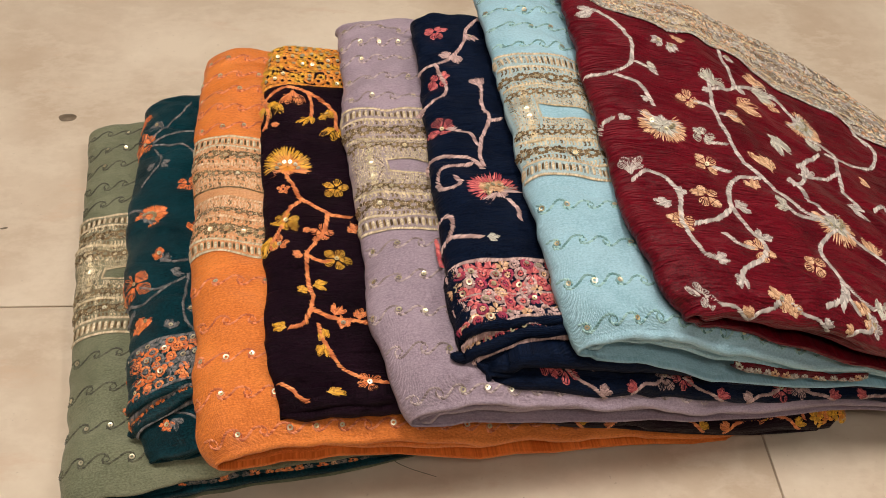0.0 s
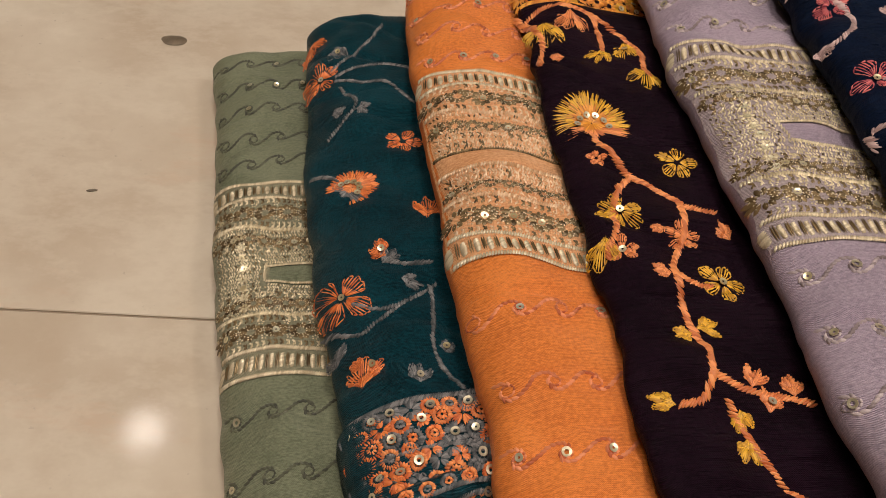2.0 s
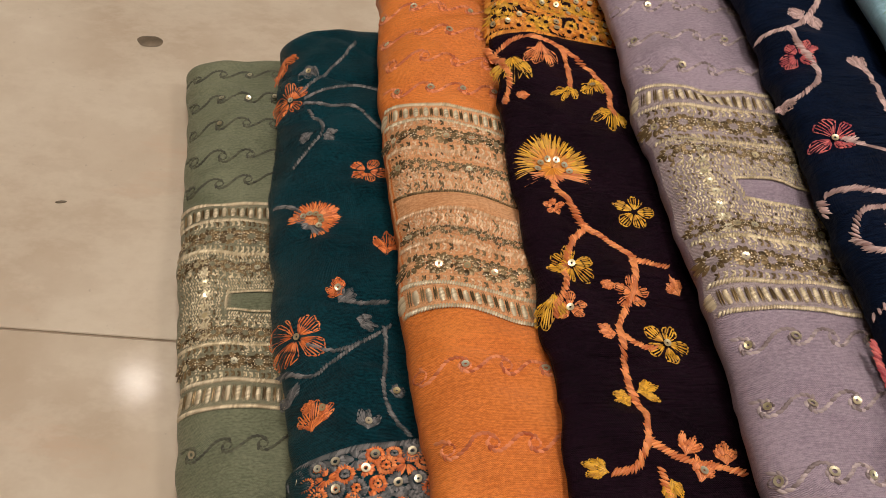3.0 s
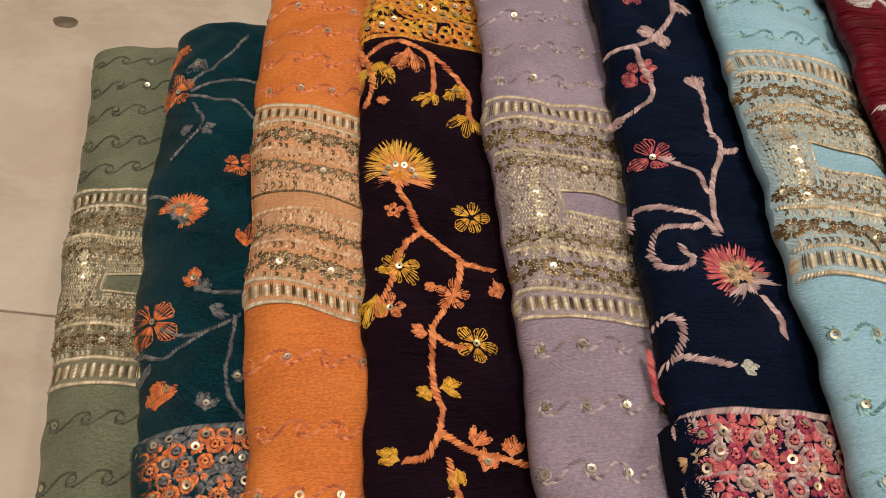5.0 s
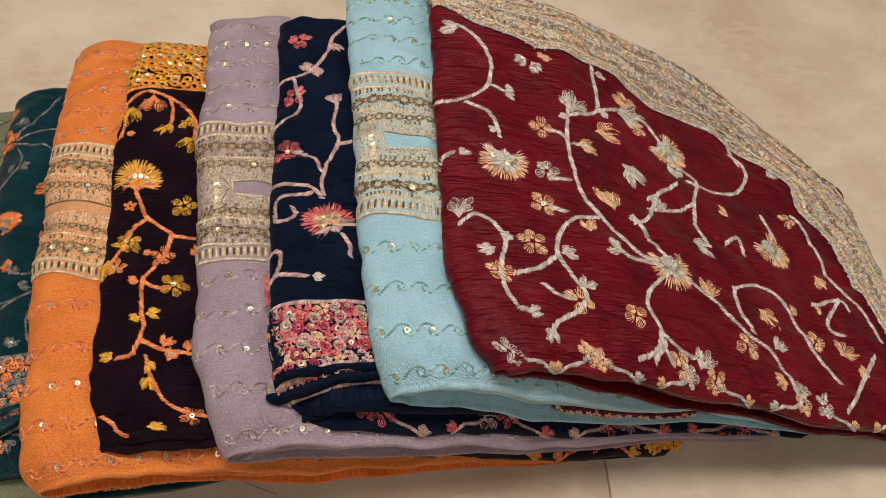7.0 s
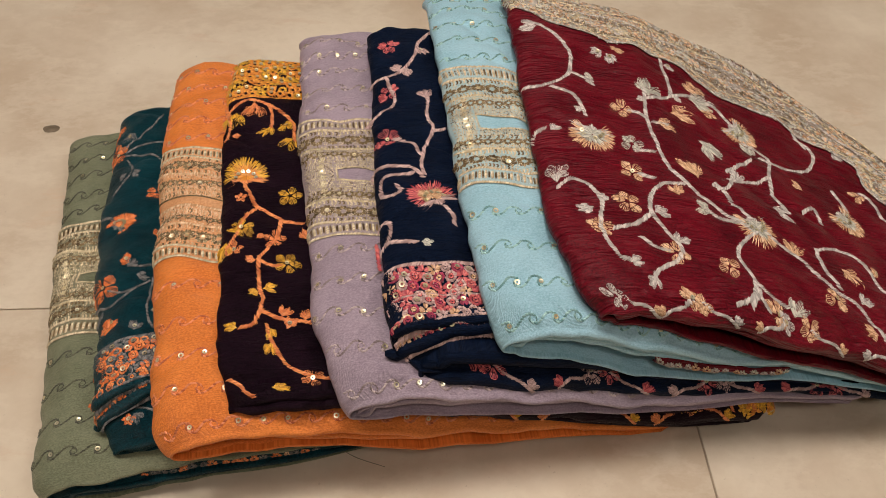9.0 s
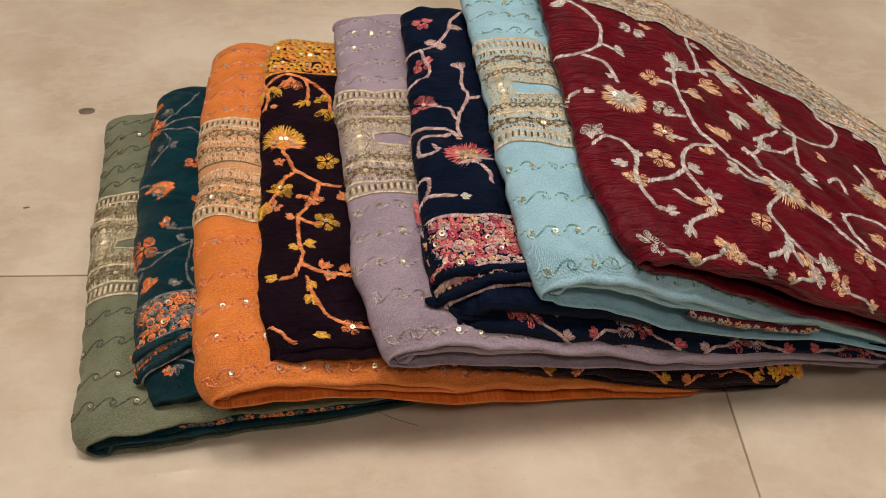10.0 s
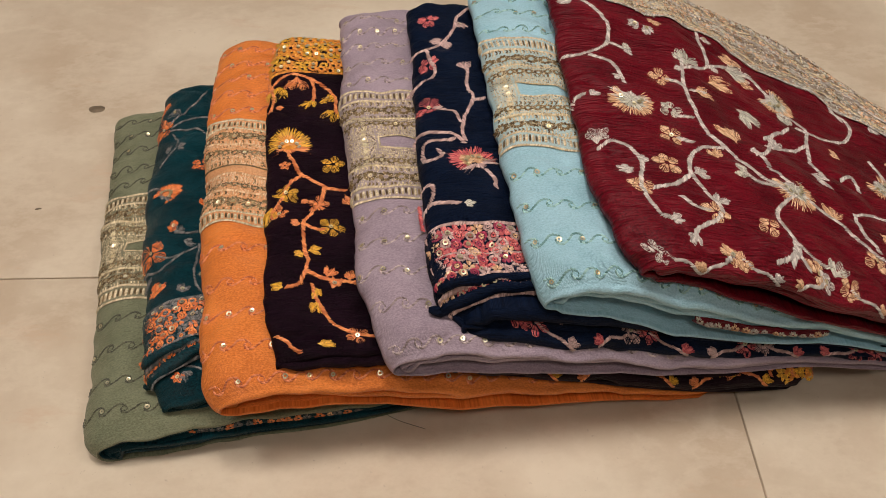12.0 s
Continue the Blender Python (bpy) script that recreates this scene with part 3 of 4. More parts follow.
def sequin(kind, u, v, parent, rng, mesh=None, lift=0.0006):
    ob = new("sequin", mesh or DISC_GOLD)
    n = (normal_at(kind, u, v) + Vector((rng.uniform(-.22, .22), rng.uniform(-.22, .22), 0))).normalized()
    ob.matrix_world = Matrix.Translation(surface(kind, u, v, lift)) @ n.to_track_quat("Z", "Y").to_matrix().to_4x4()
    ob.parent = parent
    return ob


def wave_row(kind, v, u0, u1, parent, rng, mat, pitch=0.0225, phase=0.0, amp=0.0042, discs=0.5, slope=0.0, bead=0.0012):
    """A running scroll of chain stitch: each curl rises from under one eyelet and hooks over the next."""
    st = Stitches(kind)
    curl = ((-0.14, -0.10), (-0.10, -0.70), (0.06, -0.95), (0.24, -0.62), (0.44, 0.05), (0.62, 0.72), (0.82, 1.0), (1.02, 0.78), (1.10, 0.30))
    k = -1
    while u0 + (k - phase) * pitch < u1:
        cu = u0 + (k + 0.5 - phase) * pitch
        pts = [(cu + a * pitch + rng.uniform(-1, 1) * 0.0003, v + slope * (cu + a * pitch) + b * amp) for a, b in curl]
        for a, b, du, dv in glide(pts, bead * 1.55):
            if not u0 <= a <= u1:
                continue
            w = bead * 0.45
            ll = bead * rng.uniform(0.95, 1.25)
            st.put(a - du * ll - dv * w, b - dv * ll + du * w, a + du * ll + dv * w, b + dv * ll - du * w, bead * 1.15, bead * 0.8)
        if u0 < cu < u1:
            vv = v + slope * cu
            for j in range(9):
                q = 2 * math.pi * j / 9 + 0.3
                st.put(cu + 0.0021 * math.cos(q), vv + 0.0021 * math.sin(q), cu + 0.0021 * math.cos(q + 0.8), vv + 0.0021 * math.sin(q + 0.8), 0.0009, 0.0007)
            if rng.random() < discs:
                sequin(kind, cu, vv, parent, rng, DISC_SMALL if rng.random() < 0.55 else DISC_DARK)
        k += 1
    return st.done("scroll", mat, parent)


def floret(st, u, v, r, rng, n=8):
    for k in range(n):
        t = 2 * math.pi * k / n
        st.put(u + r * 0.3 * math.cos(t), v + r * 0.3 * math.sin(t), u + r * math.cos(t), v + r * math.sin(t), r * 0.42, 0.0005)


BAND_GROUND = {
    "sage": cloth_material("sage_band_ground", (0.17, 0.165, 0.105), (0.36, 0.33, 0.22), 0.45, 0.0, 0.5, 12, 40, 0.6, 0.3),
    "orange": cloth_material("peach_band_ground", (0.66, 0.27, 0.105), (0.93, 0.52, 0.27), 0.45, 0.0, 0.5, 12, 40, 0.6, 0.3),
    "lilac": cloth_material("lilac_band_ground", (0.30, 0.235, 0.245), (0.54, 0.44, 0.45), 0.42, 0.0, 0.5, 12, 40, 0.6, 0.35),
    "mint": cloth_material("mint_band_ground", (0.36, 0.51, 0.55), (0.58, 0.73, 0.75), 0.42, 0.0, 0.5, 12, 40, 0.6, 0.35),
}


def zari_band(kind, v0, v1, u1, parent, rng, tab_u=None, tab_full=False, gold=None, slope=0.0):
    """A dense gold band across the strip: rope rails, rows of drops, florets, chevrons and a plain tab in the middle."""
    light, dark, cream = Stitches(kind, 0.0006), Stitches(kind, 0.0006), Stitches(kind, 0.0006)
    ln = v1 - v0
    band = tagged(new("zari_band"), "gold zari embroidered band with sequins")
    band.parent = parent

    def at(f, u):
        return v0 + ln * f + slope * u

    # the woven ground of the band, with the plain tab left open
    us, fs = spread(0.0004, u1, 0.0024), spread(-0.005, 1.005, 0.02)
    m = len(us)
    cells = [(p * m + q, p * m + q + 1, (p + 1) * m + q + 1, (p + 1) * m + q) for p in range(len(fs) - 1) for q in range(m - 1)
             if tab_full or not (0.44 < (fs[p] + fs[p + 1]) / 2 < 0.54 and us[q] > (tab_u or 0.03))]
    mesh_object("ground", [surface(kind, u, at(f, u), 0.0005) for f in fs for u in us], cells, BAND_GROUND[kind], band, smooth=True, uvs=[(u, at(f, u)) for f in fs for u in us])

    def rail(f, st, w=0.0024, ua=0.001):
        u = ua
        while u < u1:
            v = at(f, u)
            st.put(u, v - w * 0.5, u + 0.0012, v + w * 0.5, 0.0011, 0.0010)
            u += 0.0010

    def drops(f0, f1):
        row = Stitches(kind, 0.0006)
        u = 0.001
        while u < u1:
            # a plump drop of slanted satin stitches, then a bronze gap
            n = 7
            for k in range(n):
                f = f0 + 0.006 + (f1 - f0 - 0.012) * (k + 0.5) / n
                w = 0.0013 * (0.55 + 0.45 * math.sin(math.pi * (k + 0.8) / (n + 0.6)))
                row.put(u - w, at(f, u) - 0.0005, u + w, at(f, u) + 0.0005, 0.0013, 0.0009)
            for k in range(2):
                dark.put(u + 0.0019 + 0.0007 * k, at(f0, u), u + 0.0021 + 0.0007 * k, at(f1, u), 0.0008, 0.0005)
            u += 0.0044
        row.done("edging", CREAM, band)

    def florets(f, pitch, r, discs):
        u = 0.004
        while u < u1:
            floret(dark, u, at(f, u), r * 1.1, rng, 11)
            for k in range(5):
                t = 2 * math.pi * k / 5 + u * 900
                floret(light if rng.random() < 0.75 else cream, u + 0.66 * r * math.cos(t), at(f, u) + 0.66 * r * math.sin(t), r * 0.34, rng, 5)
            floret(dark, u + pitch * 0.5, at(f, u), r * 0.62, rng, 7)
            floret(cream, u + pitch * 0.5, at(f, u), r * 0.3, rng, 5)
            for q in (-0.95, 0.95):
                floret(light, u + pitch * 0.5, at(f, u) + q * r, r * 0.35, rng, 5)
            if rng.random() < discs:
                sequin(kind, u, at(f, u), band, rng, DISC_SMALL)
            u += pitch

    def chevrons(f0, f1, pitch=0.0032, st=None):
        u = 0.003
        while u < u1:
            s = st or (light if rng.random() < 0.6 else dark)
            m = (f0 + f1) / 2
            s.put(u, at(f0, u), u + pitch * 0.5, at(m, u), 0.0010, 0.0006)
            s.put(u + pitch * 0.5, at(m, u), u, at(f1, u), 0.0010, 0.0006)
            s.put(u + pitch * 0.5, at(f0, u), u + pitch * 0.5, at(f1, u), 0.0007, 0.0005)
            u += pitch

    def fuzz(f0, f1, ua, ub):
        """Close rows of herringbone stitches."""
        k, f = 0, f0
        while f < f1:
            u = ua + 0.0008 * (k % 2)
            while u < ub:
                t = 0.0009 if (k + int(u / 0.006)) % 2 else -0.0009
                (light if rng.random() < 0.86 else dark).put(u, at(f, u) - 0.0009, u + t * rng.uniform(0.7, 1.2), at(f, u) + 0.0009, 0.0008, 0.0004)
                u += 0.0012 * rng.uniform(0.85, 1.3)
            f += 0.0017 / ln
            k += 1

    for f in (0.0, 0.105, 0.275, 0.725, 0.895, 1.0):
        rail(f, cream if f in (0.0, 1.0, 0.105, 0.895) else light)
    drops(0.02, 0.085)
    drops(0.915, 0.98)
    florets(0.19, 0.0108, 0.0050, 0.45)
    florets(0.81, 0.0108, 0.0050, 0.45)
    chevrons(0.115, 0.14, 0.0026)
    chevrons(0.24, 0.27, 0.0026)
    chevrons(0.73, 0.76, 0.0026)
    chevrons(0.86, 0.89, 0.0026)
    for f0, f1 in ((0.285, 0.30), (0.70, 0.715)):
        fuzz(f0, f1, 0.003, u1)
    if tab_full:
        florets(0.335, 0.0072, 0.0032, 0.3)
        florets(0.655, 0.0072, 0.0032, 0.3)
        chevrons(0.37, 0.41)
        chevrons(0.59, 0.62)
        chevrons(0.54, 0.58)
        rail(0.43, light)
        rail(0.53, dark, 0.001)
        fuzz(0.36, 0.425, 0.003, u1)
        fuzz(0.54, 0.64, 0.003, u1)
    else:
        tab_u = tab_u or 0.03
        florets(0.33, 0.0070, 0.0034, 0.3)
        florets(0.665, 0.0070, 0.0034, 0.3)
        chevrons(0.355, 0.385)
        chevrons(0.61, 0.64)
        fuzz(0.38, 0.62, 0.003, tab_u - 0.002)
        fuzz(0.38, 0.435, tab_u, u1)
        fuzz(0.545, 0.62, tab_u, u1)
        for f in (0.44, 0.54):
            rail(f, light, 0.0014, tab_u)
        f = 0.44
        while f < 0.54:
            light.put(tab_u - 0.0008, at(f, tab_u), tab_u + 0.0008, at(f + 0.03, tab_u), 0.0009, 0.0009)
            f += 0.018
        v = at(0.30, 0)
        while v < at(0.70, 0):
            sequin(kind, 0.42 * tab_u + 0.004, v, band, rng, DISC_SMALL)
            floret(light, 0.42 * tab_u + 0.004, v, 0.0032, rng, 7)
            v += 0.0062
    light.done("gold_stitching", gold or GOLD, band)
    dark.done("bronze_stitching", GOLD_DARK, band)
    cream.done("cream_stitching", CREAM, band)
    return band


def bundle(kind, label):
    return tagged(new("folded_fabric"), label, "folded fabric", "stack of folded fabrics")


# ---- the eight folded cloths ----
LABEL = {
    "sage": "folded sage green suit fabric with zari band, bottom of the stack",
    "teal": "folded teal blue fabric with orange embroidered flowers and cuff",
    "orange": "folded bright orange suit fabric with scroll rows and zari band",
    "aubergine": "folded dark aubergine fabric with coral and yellow embroidered vine",
    "lilac": "folded dusty lilac suit fabric with scroll rows and zari band",
    "navy": "folded navy fabric with dusty pink embroidered vine and sequin cuff",
    "mint": "folded pale mint suit fabric with scroll rows and zari band",
    "maroon": "folded crinkled maroon fabric with silver embroidered vine, topmost",
}
PILE = {kind: bundle(kind, LABEL[kind]) for kind in ORDER}
INNER = {"sage": "teal", "teal": "teal", "orange": "orange", "aubergine": "aubergine", "lilac": "lilac", "navy": "navy", "mint": "mint", "maroon": "maroon"}
for kind in ORDER:
    pile = PILE[kind]
    loop_sheet("outer_fold", kind, CLOTH[kind], pile, fine=0.33 if kind == "maroon" else 0.115, step=0.0024)
    lower = CLOTH[INNER[kind]]
    if ROLL[kind] < 0.005:
        loop_sheet("inner_fold", kind, lower, pile, shrink=0.20, v0=0.0015 if kind == "sage" else 0.009, v1=0.030, ruffle=0.005, step=0.004)
    loop_sheet("inner_fold", kind, lower, pile, shrink=0.40, v0={"sage": 0.0003, "lilac": 0.002}.get(kind, 0.004), v1=0.030, ruffle=0.006, step=0.004)

rng = random.Random(7)
PEACH_ZARI = thread_material("peach_zari_thread", (0.56, 0.30, 0.14), (0.92, 0.68, 0.46), 0.4, 0.3)
BANDS = {"sage": (0.129, 0.250, 0.066, 0.024, False, -0.15), "orange": (0.144, 0.266, 0.072, None, True, -0.27),
         "lilac": (0.127, 0.252, 0.080, 0.025, False, -0.15), "mint": (0.115, 0.245, 0.085, 0.020, False, -0.12)}
for kind, (v0, v1, u1, tab, full, slope) in BANDS.items():
    zari_band(kind, v0, v1, u1, PILE[kind], rng, tab, full, PEACH_ZARI if kind == "orange" else None, slope)

# scroll rows: on the open strip, and one along the near edge
ROWS_AT = {"sage": (108, 78, 50, 24, 264, 285, 308, 331, 353), "orange": (114, 83, 57, 32, 275, 295, 318, 342, 367),
           "lilac": (112, 86, 60, 35, 265, 290, 315, 338, 363), "mint": (88, 60, 33, 258, 281, 305, 330, 355)}
for kind, vs_mm in ROWS_AT.items():
    for k, v in enumerate(vs_mm):
        wave_row(kind, v / 1000, 0.002, 0.060 if kind == "sage" else 0.074, PILE[kind], rng, THREAD[kind], 0.0150, rng.random() * 0.5, 0.0036, 0.35 if kind == "sage" else 0.6, -0.05)
for kind, v in (("orange", 0.0060), ("lilac", 0.0058), ("mint", 0.0060)):
    wave_row(kind, v, 0.004, 0.34, PILE[kind], rng, THREAD[kind], 0.0150, 0.2, 0.0028, 0.35)


# ---- embroidered vines: places in millimetres on each cloth ----
AUBERGINE_STEMS = [
    ("coral", [(18, 196), (20, 186), (26, 171), (35, 162), (44, 154)]),
    ("coral", [(43, 153), (51, 152), (59, 151)]),
    ("coral", [(43, 152), (40, 139), (36, 129), (30, 118), (27, 105), (27, 92), (30, 80), (30, 70)]),
    ("coral", [(30, 70), (24, 61), (15, 59)]),
    ("coral", [(30, 70), (44, 63), (55, 61), (65, 58)]),
    ("coral", [(26, 169), (19, 161), (13, 148), (10, 134), (6, 123)]),
    ("coral", [(-1, 284), (4, 289), (14, 295), (23, 291), (35, 286), (48, 275), (54, 259), (55, 242)]),
    ("coral", [(34, 285), (36, 272), (35, 261)]),
    ("coral", [(-1, 293), (3, 270), (5, 254), (2, 243)]),
]
AUBERGINE_STEMS += [
    ("coral", [(29, 114), (34, 110), (42, 109)]),
    ("coral", [(33, 60), (37, 44), (43, 32), (52, 23), (62, 18), (71, 15)]),
    ("coral", [(4, 22), (10, 16), (13, 8), (19, 3)]),
]
AUBERGINE_FLOWERS = [
    ("coral", 14, 181, 4, 5),
    ("yellow", 50, 180, 9, 5),
    ("yellow", 15, 148, 9.5, 6),
    ("coral", 12, 126, 6, 5),
    ("coral", 39, 135, 8, 5),
    ("yellow", 47, 111, 9, 5),
    ("coral", 58, 17, 8, 4),
]
AUBERGINE_LEAVES = [
    ("yellow", 6, 133, -100, 15.0),
    ("coral", 31, 138, 172, 6.3),
    ("coral", 27, 113, 169, 8.5),
    ("yellow", 27, 88, -173, 7.6),
    ("yellow", 29, 90, 11, 10.4),
    ("coral", 61, 137, 118, 10.0),
    ("coral", 43, 65, 57, 9.5),
    ("coral", 58, 61, 78, 10.9),
    ("yellow", 36, 57, -92, 8.7),
    ("yellow", 14, 59, 151, 9.6),
    ("yellow", 35, 263, -106, 13.2),
    ("yellow", 48, 271, -100, 16.1),
    ("coral", 23, 289, -102, 20.2),
    ("yellow", 55, 249, -105, 17.9),
    ("yellow", 7, 279, -95, 22.8),
    ("coral", 9, 247, 44, 6.1),
    ("yellow", 30, 9, 3, 13.0),
    ("yellow", 36, 47, -112, 11.1),
    ("coral", 46, 55, 63, 11.4),
]
AUBERGINE_BLOOMS = [
    (19, 201, 91, 28.1),
]
NAVY_STEMS = [
    ("pink", [(0, 216), (5, 216), (14, 225), (18, 240), (13, 255), (11, 264)]),
    ("pink", [(0, 264), (11, 264), (24, 274), (36, 290), (43, 312), (64, 344)]),
    ("pink", [(43, 240), (42, 231), (41, 214), (43, 198), (36, 179), (33, 163), (34, 150)]),
    ("pink", [(43, 196), (53, 200)]),
    ("pink", [(14, 190), (20, 188), (28, 181), (33, 170)]),
    ("pink", [(-1, 153), (1, 162), (7, 162), (17, 160), (27, 157), (33, 149)]),
    ("pink", [(27, 153), (13, 150), (6, 147), (4, 137), (6, 129), (12, 127), (17, 132), (15, 140)]),
]
NAVY_STEMS += [
    ("pink", [(0, 105), (3, 107), (7, 104), (7, 96), (3, 89), (0, 87)]),
    ("pink", [(5, 90), (14, 87), (23, 84)]),
    ("pink", [(44, 117), (48, 107), (48, 99)]),
    ("rose", [(-2, 96), (-2, 85), (-2, 74)]),
    ("pink", [(24, 21), (31, 16), (45, 11), (60, 10)]),
    ("pink", [(44, 11), (55, 12), (68, 12), (81, 11)]),
    ("pink", [(69, 5), (85, 11), (97, 13)]),
]
NAVY_FLOWERS = [
    ("rose", 13, 247, 8.5, 6),
    ("rose", 17, 306, 8.5, 6),
    ("rose", 10, 190, 9.5, 4),
    ("rose", 37, 4, 7, 5),
]
NAVY_LEAVES = [
    ("pink", 1, 217, -113, 6.6),
    ("pink", 24, 273, 127, 12.6),
    ("pink", 28, 278, -80, 10.7),
    ("pink", 41, 304, -65, 11.6),
    ("pink", 42, 237, 100, 14.1),
    ("pale", 25, 84, -6, 7.7),
    ("pale", 49, 12, 166, 10.8),
]
NAVY_BLOOMS = [
    (39, 124, 123, 17.5),
]
TEAL_STEMS = [
    ("grey", [(15, 282), (27, 285), (42, 288), (55, 280)]),
    ("grey", [(15, 278), (28, 272), (42, 264), (53, 249)]),
    ("grey", [(13, 288), (28, 300), (43, 328)]),
    ("grey", [(17, 272), (24, 254), (20, 243), (11, 230)]),
    ("grey", [(4, 211), (9, 207), (14, 201)]),
    ("grey", [(29, 145), (38, 143), (48, 142)]),
    ("grey", [(12, 126), (21, 121), (32, 123), (47, 131)]),
    ("grey", [(31, 122), (18, 115), (11, 112), (-1, 121)]),
    ("grey", [(44, 130), (40, 111), (38, 96), (41, 85), (45, 76)]),
    ("grey", [(10, 24), (20, 26), (31, 23), (39, 14)]),
]
TEAL_FLOWERS = [
    ("flame", 7, 285, 10, 5),
    ("flame", 9, 131, 12, 4),
    ("flame", 46, 223, 9, 5),
    ("flame", 19, 16, 5, 5),
]
TEAL_LEAVES = [
    ("grey", 12, 251, -4, 6.7),
    ("grey", 24, 248, -24, 7.4),
    ("grey", 16, 307, -77, 13.9),
    ("flame", 29, 146, 116, 9.8),
    ("grey", 27, 144, 42, 8.7),
    ("flame", 9, 86, 78, 15.3),
    ("flame", 10, 96, 121, 5.1),
    ("flame", 12, 95, 7, 4.1),
    ("grey", 2, 103, 87, 10.0),
    ("grey", 33, 135, -23, 9.0),
    ("grey", 40, 99, -12, 7.4),
    ("grey", 29, 81, 73, 11.0),
    ("flame", 48, 167, 76, 17.5),
    ("flame", 2, 327, -84, 17.1),
    ("grey", 24, 21, -85, 12.2),
    ("flame", 42, 4, -148, 5.0),
]
TEAL_BLOOMS = [
    (18, 193, 41, 11.5),
]
MAROON_STEMS = [
    ("silver", [(2, 193), (17, 193), (33, 202), (42, 223), (39, 251), (27, 269), (14, 272)]),
    ("silver", [(22, 190), (39, 180), (43, 161)]),
    ("silver", [(43, 214), (56, 209)]),
    ("silver", [(10, 84), (21, 91), (32, 84), (38, 74), (34, 58), (30, 40), (33, 28), (43, 25)]),
    ("silver", [(1, 133), (3, 140), (11, 143)]),
    ("silver", [(100, 209), (94, 176), (93, 143), (97, 123), (105, 108), (114, 98), (127, 84), (146, 72)]),
    ("silver", [(98, 197), (124, 214), (128, 241), (131, 270)]),
    ("silver", [(124, 214), (151, 227), (170, 220), (179, 206)]),
]
MAROON_STEMS += [
    ("silver", [(105, 105), (87, 101), (75, 86), (70, 68), (77, 57), (84, 43), (76, 31), (59, 21), (51, 12)]),
    ("silver", [(70, 66), (56, 55), (39, 49)]),
    ("silver", [(56, 44), (63, 39), (74, 38)]),
    ("silver", [(77, 133), (90, 133)]),
    ("silver", [(71, 108), (82, 105)]),
    ("silver", [(113, 81), (125, 77), (145, 75)]),
    ("silver", [(153, 74), (134, 58), (126, 41), (130, 24), (121, 10), (106, 4)]),
    ("silver", [(130, 24), (139, 19), (155, 14)]),
    ("silver", [(129, 21), (134, 5)]),
    ("silver", [(158, 77), (170, 69), (189, 56), (204, 42), (220, 33), (231, 19), (234, 10)]),
    ("silver", [(133, 112), (142, 95), (151, 83)]),
]
MAROON_STEMS += [
    ("silver", [(182, 185), (204, 177), (194, 151), (190, 128), (194, 108)]),
    ("silver", [(195, 174), (217, 170), (243, 179), (261, 201), (262, 221), (251, 229)]),
    ("silver", [(262, 161), (267, 140)]),
    ("silver", [(206, 77), (232, 88), (248, 77), (259, 52), (267, 32), (278, 18)]),
    ("silver", [(206, 77), (204, 59), (211, 42)]),
    ("silver", [(299, 175), (308, 147), (312, 109), (331, 87), (338, 61)]),
    ("silver", [(324, 47), (294, 16), (279, 3)]),
    ("silver", [(213, 119), (228, 129), (229, 113)]),
    ("silver", [(158, 140), (144, 116), (131, 107)]),
    ("silver", [(148, 129), (174, 137), (193, 148)]),
    ("silver", [(309, 92), (289, 67), (304, 61)]),
]
MAROON_STEMS += [
    ("silver", [(81, 182), (89, 180), (94, 174)]),
    ("silver", [(110, 171), (96, 171)]),
    ("silver", [(258, 217), (256, 236), (255, 251)]),
    ("silver", [(119, 5), (132, 18)]),
    ("silver", [(279, 82), (309, 92), (316, 84)]),
    ("silver", [(183, 165), (150, 138)]),
]
MAROON_FLOWERS = [
    ("peach", 31, 50, 9, 5),
    ("peach", 76, 182, 9, 4),
    ("peach", 160, 212, 8, 4),
    ("pale", 73, 138, 9, 5),
    ("peach", 66, 108, 9, 4),
    ("peach", 55, 74, 10, 5),
    ("peach", 78, 37, 9, 4),
    ("peach", 114, 32, 8, 4),
    ("peach", 142, 7, 9, 4),
    ("peach", 291, 167, 8, 4),
    ("peach", 201, 30, 9, 4),
    ("peach", 269, 49, 9, 4),
]
MAROON_LEAVES = [
    ("silver", 21, 269, 174, 15.7),
    ("silver", 42, 167, 158, 7.9),
    ("silver", 52, 211, -43, 10.0),
    ("silver", 13, 141, 29, 8.4),
    ("silver", 10, 88, 78, 18.0),
    ("silver", 36, 76, 13, 7.0),
    ("silver", 32, 69, -162, 12.3),
    ("silver", 39, 26, -18, 9.7),
    ("pale", 101, 200, 75, 28.6),
    ("peach", 100, 171, -3, 16.8),
    ("peach", 119, 193, 6, 21.5),
    ("peach", 154, 228, 88, 21.9),
    ("silver", 72, 68, 23, 13.3),
    ("silver", 83, 47, 44, 13.4),
    ("silver", 54, 16, -119, 10.3),
    ("peach", 118, 113, 97, 23.6),
    ("pale", 118, 79, 158, 14.8),
    ("peach", 96, 90, 87, 13.2),
    ("pale", 157, 8, 52, 17.5),
    ("pale", 135, 166, -47, 23.1),
    ("silver", 158, 132, 69, 14.8),
    ("silver", 133, 109, 124, 6.5),
]
